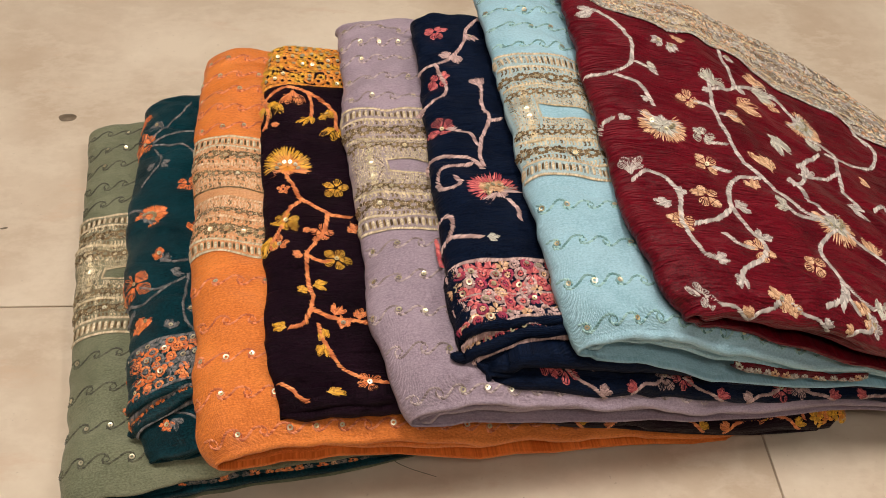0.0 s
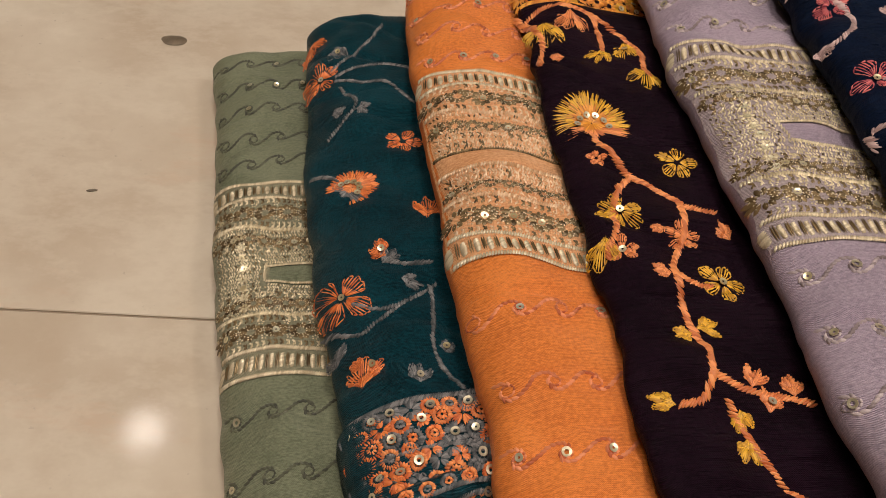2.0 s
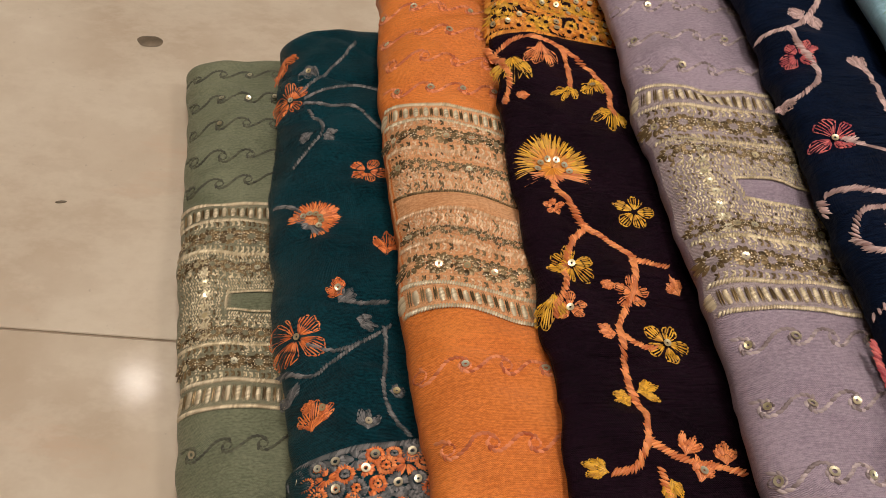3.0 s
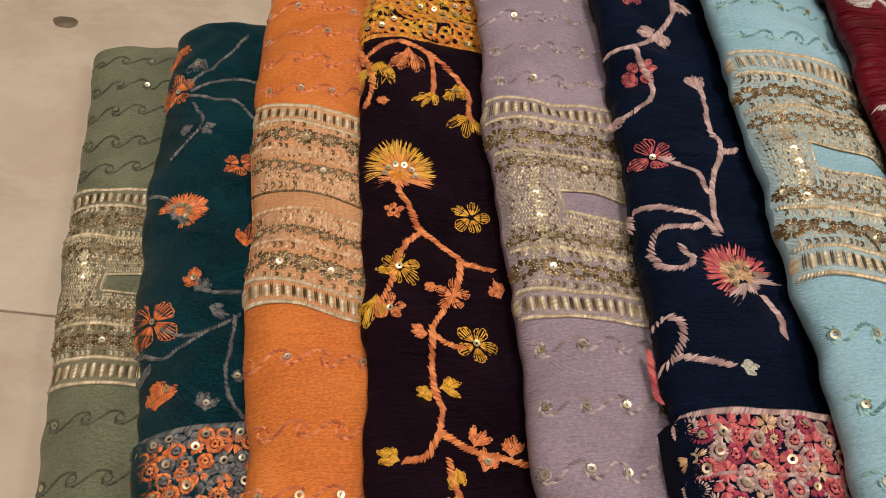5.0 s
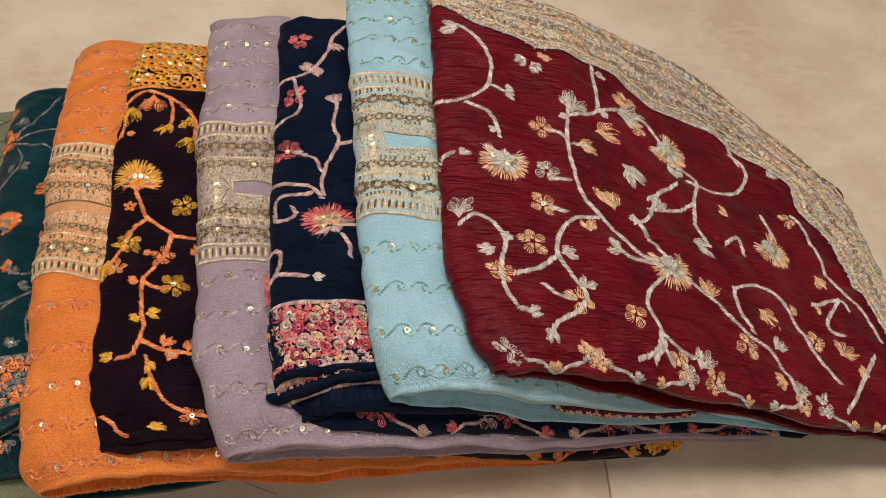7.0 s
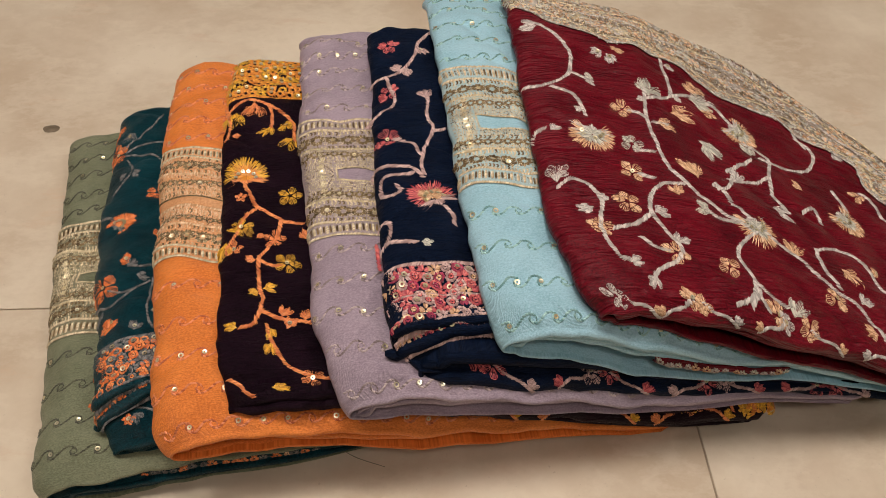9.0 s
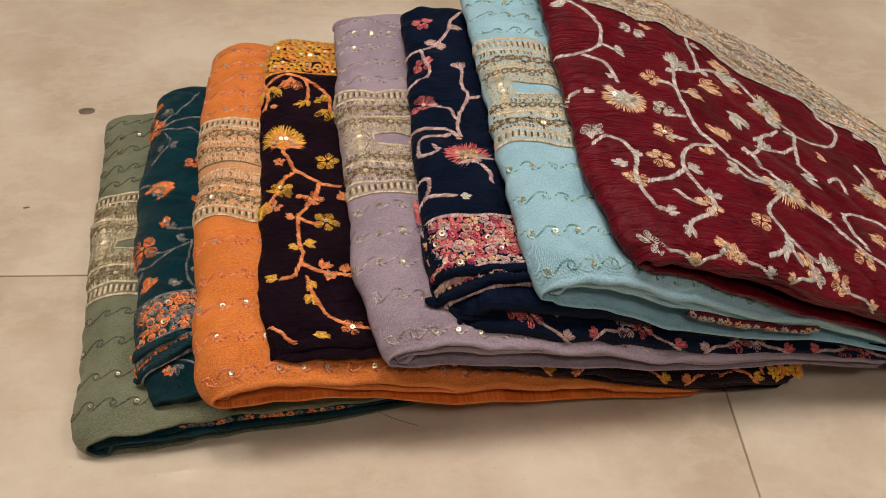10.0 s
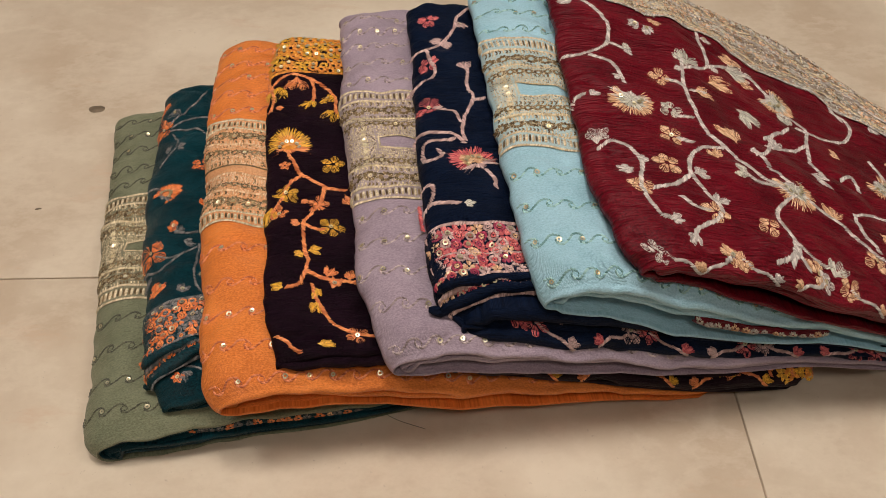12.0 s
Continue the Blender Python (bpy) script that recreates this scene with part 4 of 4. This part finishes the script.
MAROON_LEAVES += [
    ("peach", 225, 147, 129, 11.6),
    ("peach", 181, 61, 77, 19.0),
    ("peach", 222, 65, -51, 19.3),
    ("peach", 295, 113, -69, 15.6),
    ("peach", 306, 37, -91, 12.8),
    ("pale", 231, 9, -3, 16.8),
    ("silver", 178, 107, 0, 19.9),
    ("pale", 186, 171, 89, 16.6),
    ("silver", 290, 236, -64, 13.8),
    ("peach", 288, 77, 157, 7.9),
    ("peach", 262, 71, 175, 7.9),
    ("silver", 226, 34, 33, 14.5),
    ("silver", 72, 247, -157, 11.6),
    ("silver", 75, 246, -66, 12.5),
    ("peach", 81, 253, 28, 13.6),
    ("silver", 132, 262, -15, 10.0),
    ("silver", 127, 216, -37, 10.0),
    ("pale", 60, 213, 155, 8.8),
    ("silver", 97, 194, 142, 7.1),
    ("pale", 143, 222, 9, 26.8),
    ("peach", 229, 11, 176, 12.3),
    ("peach", 287, 40, 34, 21.7),
]
MAROON_BLOOMS = [
    (44, 143, -98, 25.0),
    (181, 202, -39, 17.8),
    (151, 81, -74, 19.4),
    (257, 131, -51, 17.3),
]


def vines(kind, stems, flowers, leaves, blooms, width, bloom_mats, heart_disc=0.6):
    pile = PILE[kind]
    for colour, pts in stems:
        stem(kind, pts, width, THREAD[colour], pile, rng, colour + " satin stitch stem")
    for colour, u, v, ang, length in leaves:
        leaf(kind, u, v, ang, length / 1000, max(0.005, 0.55 * length / 1000), THREAD[colour], pile, rng, label=colour + " stitched leaf")
        if rng.random() < 0.25:
            t = radians(ang)
            sequin(kind, u / 1000 + 0.0004 * length * math.cos(t), v / 1000 + 0.0004 * length * math.sin(t), pile, rng, DISC_SMALL, 0.0011)
    for colour, u, v, r, petals in flowers:
        flower(kind, u, v, r / 1000, petals, rng.uniform(0, 90), THREAD[colour], pile, rng, label=colour + " stitched flower")
        if rng.random() < heart_disc:
            sequin(kind, u / 1000, v / 1000, pile, rng, DISC_SMALL, 0.0012)
    for u, v, ang, r in blooms:
        r = min(r, 17.0)
        head = bloom(kind, u, v, ang, r / 1000, *[THREAD[c] for c in bloom_mats], pile, rng, 280 if kind in ("maroon", "teal") else 225)
        for k in range(6):
            t = radians(ang + (k - 2.5) * 32)
            q = 0.00045 * r
            sequin(kind, u / 1000 + q * math.cos(t), v / 1000 + q * math.sin(t), head, rng, DISC_SMALL, 0.0012)


vines("aubergine", AUBERGINE_STEMS, AUBERGINE_FLOWERS, AUBERGINE_LEAVES, [(u, v, a, r * 0.58) for u, v, a, r in AUBERGINE_BLOOMS], 0.0042, ("yellow", "amber", "coral"))
vines("navy", NAVY_STEMS, NAVY_FLOWERS, NAVY_LEAVES, NAVY_BLOOMS, 0.0040, ("rose", "peach", "pink"), 0.3)
vines("teal", TEAL_STEMS, TEAL_FLOWERS, TEAL_LEAVES, TEAL_BLOOMS, 0.0026, ("flame", "coral", "grey"))
vines("maroon", MAROON_STEMS, MAROON_FLOWERS, MAROON_LEAVES, MAROON_BLOOMS, 0.0044, ("peach", "pale", "silver"), 0.15)

# sprigs that run over the rolled near edges
def edge_sprigs(kind, places, stem_colour, colours, size, width):
    pile = PILE[kind]
    for k, u in enumerate(places):
        colour = colours[k % len(colours)]
        way = 1 if k % 2 else -1
        lo = -1000 * roll_radius(kind, u / 1000)
        stem(kind, [(u - 13 * way, 1.7 * lo), (u - 5 * way, 0.7 * lo), (u + 5 * way, 0.4 * lo + 1), (u + 13 * way, 3.5)], width, THREAD[stem_colour], pile, rng, stem_colour + " satin stitch stem")
        flower(kind, u + 14 * way, 2.0 + 3.0 * rng.random(), size, 5, rng.uniform(0, 90), THREAD[colour], pile, rng, label=colour + " stitched flower")
        leaf(kind, u - 9 * way, 1.2 * lo, 90 + 60 * way, size * 1.1, size * 0.7, THREAD[colours[(k + 1) % len(colours)]], pile, rng, label=colours[(k + 1) % len(colours)] + " stitched leaf")
        if k % 2:
            sequin(kind, (u + 14 * way) / 1000, 0.004, pile, rng, DISC_SMALL, 0.0012)


edge_sprigs("aubergine", (96, 138, 182, 226, 270, 312, 343), "coral", ("coral", "yellow"), 0.0085, 0.0034)
edge_sprigs("navy", (62, 108, 150, 196, 238, 285, 330), "pink", ("rose", "pink", "rose"), 0.0085, 0.0034)
edge_sprigs("maroon", (30, 58, 92, 134, 182, 226, 272, 318, 356), "silver", ("silver", "peach", "peach"), 0.0072, 0.0036)


# ---- cuffs: an embroidered hem rolled back over the strip ----
def tube(kind, pts, radius, mat, parent, name, lift=0.0, label=""):
    path = glide([(a / 1000, b / 1000) for a, b in pts], 0.0025)
    verts, faces, uvs, n = [], [], [], 8
    for k, (u, v, du, dv) in enumerate(path):
        c = surface(kind, u, v, lift)
        nrm = normal_at(kind, u, v)
        e = 0.0008
        along = (surface(kind, u + du * e, v + dv * e) - surface(kind, u - du * e, v - dv * e)).normalized()
        side = along.cross(nrm).normalized()
        r = radius * (1 + 0.25 * noise.noise((k * 0.23, radius * 900, 2.0))) * (0.15 + 0.85 * math.sqrt(min(1.0, (k + 0.1) / 4)))
        for j in range(n):
            t = 2 * math.pi * j / n
            verts.append(c + side * (r * 1.25 * math.cos(t)) + nrm * (r * math.sin(t)))
            uvs.append((u, v + 0.002 * j))
    for a in range(len(path) - 1):
        for j in range(n):
            faces.append((a * n + j, a * n + (j + 1) % n, (a + 1) * n + (j + 1) % n, (a + 1) * n + j))
    return mesh_object(name, verts, faces, mat, parent, label, smooth=True, uvs=uvs)


def cuff(kind, c0, c1, u1, rim, colours, label):
    pile = PILE[kind]
    lift = 0.0026
    verts, faces, uvs = [], [], []
    us = [-1, -0.75, -0.5, -0.25] + spread(0.0, 0.02, 0.002) + spread(0.02, u1, 0.004)[1:]
    vs_ = spread(c0 - 0.003, c1, 0.003)
    for v in vs_:
        for u in us:
            if u < 0:
                x, y, low, top = levels(kind, 0.0, v)
                p = surface(kind, 0.0, v)
                gx, gy = ground_place(kind, -lift, v)
                p = Vector((gx, gy, low + 0.001 + (p.z - low) * (1 + u)))
            else:
                q = max(v, c0 + 0.0005)
                p = surface(kind, u, q) + normal_at(kind, max(u, 0.0015), q) * lift
                x, y = ground_place(kind, u, v)
                p.x, p.y = x + (p.x - x) * (1 if v == q else 0.3), y + (p.y - y) * (1 if v == q else 0.0)
            verts.append(p)
            uvs.append((u, v))
    m = len(us)
    for a in range(len(vs_) - 1):
        for k in range(m - 1):
            faces.append((a * m + k, a * m + k + 1, (a + 1) * m + k + 1, (a + 1) * m + k))
    band = mesh_object("cuff", verts, faces, CLOTH[kind], pile, label, smooth=True, uvs=uvs)
    sol = band.modifiers.new("thickness", "SOLIDIFY")
    sol.thickness, sol.offset = 0.0012, -1.0
    mm = lambda v: v * 1000
    for f in (0.0, 0.48, 1.0):
        v = mm(c0 + (c1 - c0) * f)
        st = Stitches(kind, lift + 0.0003)
        for u, vv, du, dv in glide([(0, v / 1000), (u1 / 2, v / 1000 + 0.001), (u1, v / 1000)], 0.0009):
            k = 0.0015 if f in (0.0, 1.0) else 0.0008
            st.put(u - 0.001, vv - k, u + 0.001, vv + k, 0.0010, 0.0008)
        st.done("rim", THREAD[rim], band)
    def ring(u, v, rad, high):
        """A buttonhole ring with a heart in a second colour, or a small five-petalled flower."""
        st, heart = Stitches(kind, high), Stitches(kind, high + 0.0002)
        if rng.random() < 0.72:
            for j in range(20):
                t = 2 * math.pi * j / 20
                k = rad * rng.uniform(0.92, 1.1)
                st.put(u + rad * 0.48 * math.cos(t), v + rad * 0.48 * math.sin(t), u + k * math.cos(t + 0.2), v + k * math.sin(t + 0.2), 0.0012, 0.0009)
            fan(heart, u, v, 0, 360, 0.0004, rad * 0.5, 9, rng, 0.0010)
        else:
            for j in range(5):
                fan(st, u, v, j * 72 + 40 * rng.random(), 52, rad * 0.15, rad * 1.15, 5, rng, 0.0010)
        one = st.done("rosette", THREAD[rng.choice(colours)], band)
        heart.done("heart", THREAD[rng.choice(colours)], one)
        if rng.random() < 0.32:
            sequin(kind, u, v, band, rng, DISC_SMALL if rng.random() < 0.35 else DISC_DARK, high + 0.0010)

    for r, f in enumerate((0.09, 0.23, 0.37, 0.51, 0.65, 0.79, 0.92)):
        u = 0.001 + 0.0034 * (r % 2)
        while u < u1:
            ring(u, c0 + (c1 - c0) * f + rng.uniform(-0.0012, 0.0012), rng.uniform(0.0030, 0.0043), lift + 0.0002)
            u += rng.uniform(0.0064, 0.0080)
    ground = Stitches(kind, lift + 0.0001)
    for k in range(240):
        u, v, t = rng.uniform(0, u1), rng.uniform(c0, c1), rng.uniform(0, 6.3)
        ground.put(u, v, u + 0.0024 * math.cos(t), v + 0.0024 * math.sin(t), 0.0008, 0.0005)
    ground.done("filling", THREAD[rim], band)
    # below the cuff the hem turns under in two rolls, lower at the fold and drawn up at the side
    b = mm(c0)
    w = mm(u1)
    far = 1000 * TURNED_UNDER[kind][1]
    rolls = (([(-2, b - 1), (5, b - 1.5), (20, b + 1), (40, b + 4), (w, b + 4)], 0.0042, 0.0052), ([(-0.8 * far, b - 8), (5 - 0.5 * far, b - 9), (20, b - 6.5), (40, b - 2), (w, b - 1)], 0.0040, 0.0020))
    for line, rad, high in rolls:
        tube(kind, line, rad, CLOTH[kind], band, "hem_roll", high)
        for off, top in ((3.0, 0.55), (-1.4, 0.95), (-4.6, 0.35)):
            st = Stitches(kind, high + rad * top)
            for u, vv, du, dv in glide([(max(0.0, p) / 1000, (q + off) / 1000) for p, q in line], 0.0009):
                st.put(u - 0.0006, vv - 0.0013, u + 0.0008, vv + 0.0013, 0.0011, 0.0010)
            st.done("rim", THREAD[rim], band)
        for u, vv, du, dv in glide([(max(0.0, p) / 1000, q / 1000) for p, q in line], 0.0074):
            ring(u, vv + 0.0008, 0.0030, high + rad * 0.96)


cuff("teal", 0.033, 0.072, 0.060, "grey", ("flame", "flame", "coral", "grey", "grey"), "teal cuff dense with orange rosettes and sequins")
cuff("navy", 0.023, 0.065, 0.066, "pink", ("rose", "pink", "peach", "pink", "rose", "magenta"), "navy cuff dense with pink rosettes and sequins")
# the near corner of the aubergine cloth, thick with yellow and coral tufts
corner = tagged(new("tufted_corner"), "yellow and coral tufts on the corner")
corner.parent = PILE["aubergine"]
for k in range(46):
    u, v = rng.uniform(0.362, 0.397), rng.uniform(-0.007, 0.016)
    st = Stitches("aubergine")
    fan(st, u, v, rng.uniform(0, 360), 200, 0.0008, rng.uniform(0.0034, 0.0052), 13, rng, 0.0010)
    st.done("tuft", THREAD["yellow" if rng.random() < 0.6 else "amber"], corner)
for f in (0.360, 0.378, 0.396):
    stem("aubergine", [(f * 1000, 18), (f * 1000 + 1, 8), (f * 1000 - 1, 0), (f * 1000, -5)], 0.003, THREAD["coral"], corner, rng, name="rim")
# hem with yellow rosettes at the far end of the aubergine cloth
hem = tagged(new("hem"), "yellow and coral embroidered hem")
hem.parent = PILE["aubergine"]
for r, v in enumerate((0.3055, 0.3125, 0.3195, 0.327, 0.3345, 0.342, 0.349, 0.356)):
    u = 0.002
    st0 = Stitches("aubergine")
    if r in (0, 3, 6):
        for a, vv, du, dv in glide([(0, v - 0.0055), (0.035, v - 0.005), (0.07, v - 0.0055)], 0.001):
            st0.put(a - 0.001, vv - 0.0018, a + 0.001, vv + 0.0018, 0.0012, 0.0010)
        st0.done("rim", THREAD["amber"], hem)
    while u < 0.07:
        st = Stitches("aubergine")
        cu, cv, rad = u + rng.uniform(-0.001, 0.001), v + rng.uniform(-0.0015, 0.0015), rng.uniform(0.0040, 0.0058)
        for j in range(20):
            t = 2 * math.pi * j / 20
            k = rad * rng.uniform(0.75, 1.15)
            st.put(cu + 0.0012 * math.cos(t), cv + 0.0012 * math.sin(t), cu + k * math.cos(t + .2), cv + k * math.sin(t + .2), 0.0011, 0.0008)
        st.done("rosette", THREAD["yellow" if rng.random() < 0.42 else "amber"], hem)
        if rng.random() < 0.55:
            sequin("aubergine", cu, cv, hem, rng, DISC_SMALL, 0.0011)
        u += rng.uniform(0.0058, 0.0078)


# ---- hems that peep out of the openings between the folds ----
def tucked_hem(kind, u0, u1, f, high, cloth, colours, label):
    """A strip of embroidered hem that lies inside the fold and shows at its near edge."""
    a = radians(LAYOUT[kind][2])
    front = Vector((math.sin(a), -math.cos(a), 0.0))
    up = Vector((0.0, 0.0, 1.0))

    def spot(u, g, out=0.0):
        x, y, low, top = levels(kind, u, 0.004)
        d = 0.90 * (top - low)
        bulge = 0.0040 * math.sqrt(max(0.0, min(1.0, (u - u0) / 0.010, (u1 - u) / 0.010))) - 0.001 + 0.002 * math.sin(math.pi * g) + 0.0015 * noise.noise((u * 60, g, 3.0)) + out
        return Vector((x, y, low + d * (f + high * (g - 0.5)))) + front * bulge

    us, gs = spread(u0, u1, 0.003), spread(0.0, 1.0, 0.125)
    verts = [spot(u, g) for u in us for g in gs]
    m = len(gs)
    faces = [(p * m + q, (p + 1) * m + q, (p + 1) * m + q + 1, p * m + q + 1) for p in range(len(us) - 1) for q in range(m - 1)]
    strip = mesh_object("tucked_hem", verts, faces, cloth, PILE[kind], label, smooth=True, uvs=[(u, g * 0.01) for u in us for g in gs])
    sol = strip.modifiers.new("thickness", "SOLIDIFY")
    sol.thickness, sol.offset = 0.0010, 0.0
    x, y, low, top = levels(kind, (u0 + u1) / 2, 0.004)
    tall = 0.90 * (top - low) * high
    u = u0 + 0.003
    while u < u1 - 0.003:
        st = Stitches(kind)
        g, rad, petals = rng.uniform(0.42, 0.62), rng.uniform(0.0024, 0.0044), rng.choice((5, 6, 9))
        for k in range(petals * 3):
            t = 2 * math.pi * (k // 3 + 0.22 * (k % 3)) / petals
            p = [spot(u + q * math.cos(t), g + q * math.sin(t) / tall * 0.8, 0.0006) for q in (0.0008, rad * rng.uniform(0.8, 1.15))]
            st.raw(p[0], p[1], front, 0.0011, 0.0009)
        st.done("rosette", THREAD[rng.choice(colours)], strip)
        u += rng.uniform(0.0046, 0.0095)


tucked_hem("sage", 0.070, 0.200, 0.72, 0.20, CLOTH["teal"], ("grey", "flame", "grey", "peach", "coral"), "teal hem with orange and grey rosettes")
tucked_hem("mint", 0.115, 0.225, 0.42, 0.24, CLOTH["maroon"], ("peach", "pale", "silver"), "maroon hem with gold and silver rosettes")


# ---- wide border of the maroon cloth ----
def along(curve, f):
    f = min(0.9999, max(0.0, f)) * (len(curve) - 1)
    k = int(f)
    a, b = curve[k], curve[k + 1]
    return (a[0] + (b[0] - a[0]) * (f - k)) / 1000, (a[1] + (b[1] - a[1]) * (f - k)) / 1000


INSIDE = [(2, 298), (42, 278), (81, 264), (111, 271), (152, 269), (183, 244), (239, 244), (281, 235), (310, 231), (307, 187), (331, 155), (335, 116), (350, 60), (360, 30)]
OUTSIDE = [(0, 340), (40, 340), (80, 340), (130, 340), (190, 340), (250, 339), (315, 337), (368, 320), (383, 260), (384, 200), (384, 130), (384, 80), (384, 32)]


def border_place(f, g):
    a, b = along(INSIDE, f), along(OUTSIDE, f)
    return a[0] + (b[0] - a[0]) * g, a[1] + (b[1] - a[1]) * g


border_cloth = cloth_material("border_cloth", (0.20, 0.13, 0.10), (0.46, 0.38, 0.32), 0.5, 0.0, 0.6, 60, 220)
verts, faces, uvs = [], [], []
NF, NG = 150, 16
for a in range(NF + 1):
    for b in range(NG + 1):
        u, v = border_place(a / NF, b / NG)
        p = surface("maroon", u, v, 0.0007 + 0.0006 * noise.noise((u * 120, v * 120, 3.3)))
        verts.append(p)
        uvs.append((a * 0.004, b * 0.004))
for a in range(NF):
    for b in range(NG):
        k = a * (NG + 1) + b
        faces.append((k, k + NG + 1, k + NG + 2, k + 1))
border = mesh_object("border", verts, faces, border_cloth, PILE["maroon"], "silver and gold embroidered border", smooth=True, uvs=uvs)
kit = {"silver": Stitches("maroon", 0.0012), "peach": Stitches("maroon", 0.0012), "pale": Stitches("maroon", 0.0012), "gold": Stitches("maroon", 0.0012), "bronze": Stitches("maroon", 0.0014)}
for a in range(420):
    f = a / 420
    for g in (0.0, 0.14, 0.52, 0.66, 0.99):
        u, v = border_place(f, g)
        u2, v2 = border_place(f + 0.0032, min(1.0, g + 0.035))
        kit["silver" if g in (0.0, 0.52) else "gold"].put(u, v, u2, v2, 0.0014, 0.0009)
for a in range(95):
    f = (a + 0.5) / 95
    for g, rad, cs in ((0.07, 0.0034, ("pale", "peach")), (0.33, 0.0060, ("pale", "peach", "silver", "gold")), (0.59, 0.0034, ("gold", "peach")), (0.82, 0.0058, ("silver", "pale", "peach"))):
        u, v = border_place(f, g + rng.uniform(-0.02, 0.02))
        floret(kit[rng.choice(cs)], u, v, rad, rng, 8)
for _ in range(6500):
    f, g = rng.random(), rng.random()
    u, v = border_place(f, g)
    t = rng.uniform(0, 6.3)
    kit[rng.choice(("silver", "pale", "peach", "gold"))].put(u, v, u + 0.0032 * math.cos(t), v + 0.0032 * math.sin(t), 0.0012, 0.0007)
for a in range(150):
    for g in (0.24, 0.44, 0.74, 0.91):
        u, v = border_place((a + rng.random()) / 150, g + rng.uniform(-0.05, 0.05))
        floret(kit["bronze"], u, v, rng.uniform(0.0014, 0.0026), rng, 6)
for key, st in kit.items():
    st.done(key + "_stitching", {"gold": GOLD, "bronze": GOLD_DARK}.get(key) or THREAD[key], border)

# ---- marks on the floor ----
def blot(name, x, y, rx, ry, turn, mat, label):
    n, vs = 20, []
    for ring, (k, z) in enumerate(((1.0, 0.0003), (0.75, 0.0008), (0.35, 0.0009))):
        for j in range(n):
            t = 2 * math.pi * j / n
            w = k * (1 + 0.18 * noise.noise((math.cos(t) * 1.3 + x * 50, math.sin(t) * 1.3, ring)))
            vs.append((rx * w * math.cos(t), ry * w * math.sin(t), z))
    fs = [(r * n + j, r * n + (j + 1) % n, (r + 1) * n + (j + 1) % n, (r + 1) * n + j) for r in range(2) for j in range(n)] + [tuple(range(2 * n, 3 * n))]
    ob = mesh_object(name, vs, fs, mat, smooth=True)
    ob.matrix_world = pose(x, y, 0.0, 0, 0, turn)
    return tagged(ob, label, "floor mark")


blot("floor_stain", -0.327, 0.619, 0.0085, 0.0060, 10, STAIN, "small round dark brown stain on the beige tile")
blot("lint_speck", -0.327, 0.471, 0.0032, 0.0010, 20, STAIN, "tiny dark lint speck on the beige tile")
blot("lint_speck", -0.335, 0.300, 0.0016, 0.0008, 60, STAIN, "tiny dark lint speck on the beige tile")

# a loose thread by the near edge
hair_pts = glide([(0.015, 0.292), (0.035, 0.282), (0.058, 0.276)], 0.002)
hv, hf = [], []
for k, (x, y, dx, dy) in enumerate(hair_pts):
    for j in range(4):
        t = math.pi * j / 2
        hv.append((x - dy * 0.00025 * math.cos(t), y + dx * 0.00025 * math.cos(t), 0.0006 + 0.004 * max(0, 1 - k / 8) + 0.00025 * math.sin(t)))
hf = [(a * 4 + j, a * 4 + (j + 1) % 4, a * 4 + 4 + (j + 1) % 4, a * 4 + 4 + j) for a in range(len(hair_pts) - 1) for j in range(4)]
tagged(mesh_object("loose_thread", hv, hf, THREAD["sage"], smooth=True), "thin loose dark thread on the floor tile", "thread")


# ---- floor tiles ----
TURN_T, SIZE, GAP = 6.8, 0.80, 0.0013
tile_bm = bmesh.new()
bmesh.ops.create_cube(tile_bm, size=1.0)
for vert in tile_bm.verts:
    vert.co = Vector((vert.co.x * (SIZE - GAP), vert.co.y * (SIZE - GAP), -0.004 + vert.co.z * 0.008))
bmesh.ops.bevel(tile_bm, geom=[e for e in tile_bm.edges if all(v.co.z > -0.001 for v in e.verts)], offset=0.0005, segments=1, affect="EDGES")
tile_me = bpy.data.meshes.new("tile")
tile_bm.to_mesh(tile_me)
tile_bm.free()
tile_me.materials.append(TILE)
grid = pose(0.2795, 0.458, 0.0, 0, 0, TURN_T)
for gx in range(-5, 5):
    for gy in range(-5, 6):
        place = grid @ pose((gx + 0.5) * SIZE, (gy + 0.5) * SIZE, 0)
        c = place.translation
        if X0 - 0.3 < c.x < X1 + 0.3 and Y0 - 0.3 < c.y < Y1 + 0.3:
            t = new("tile", tile_me)
            t.matrix_world = place
            t.parent = floor
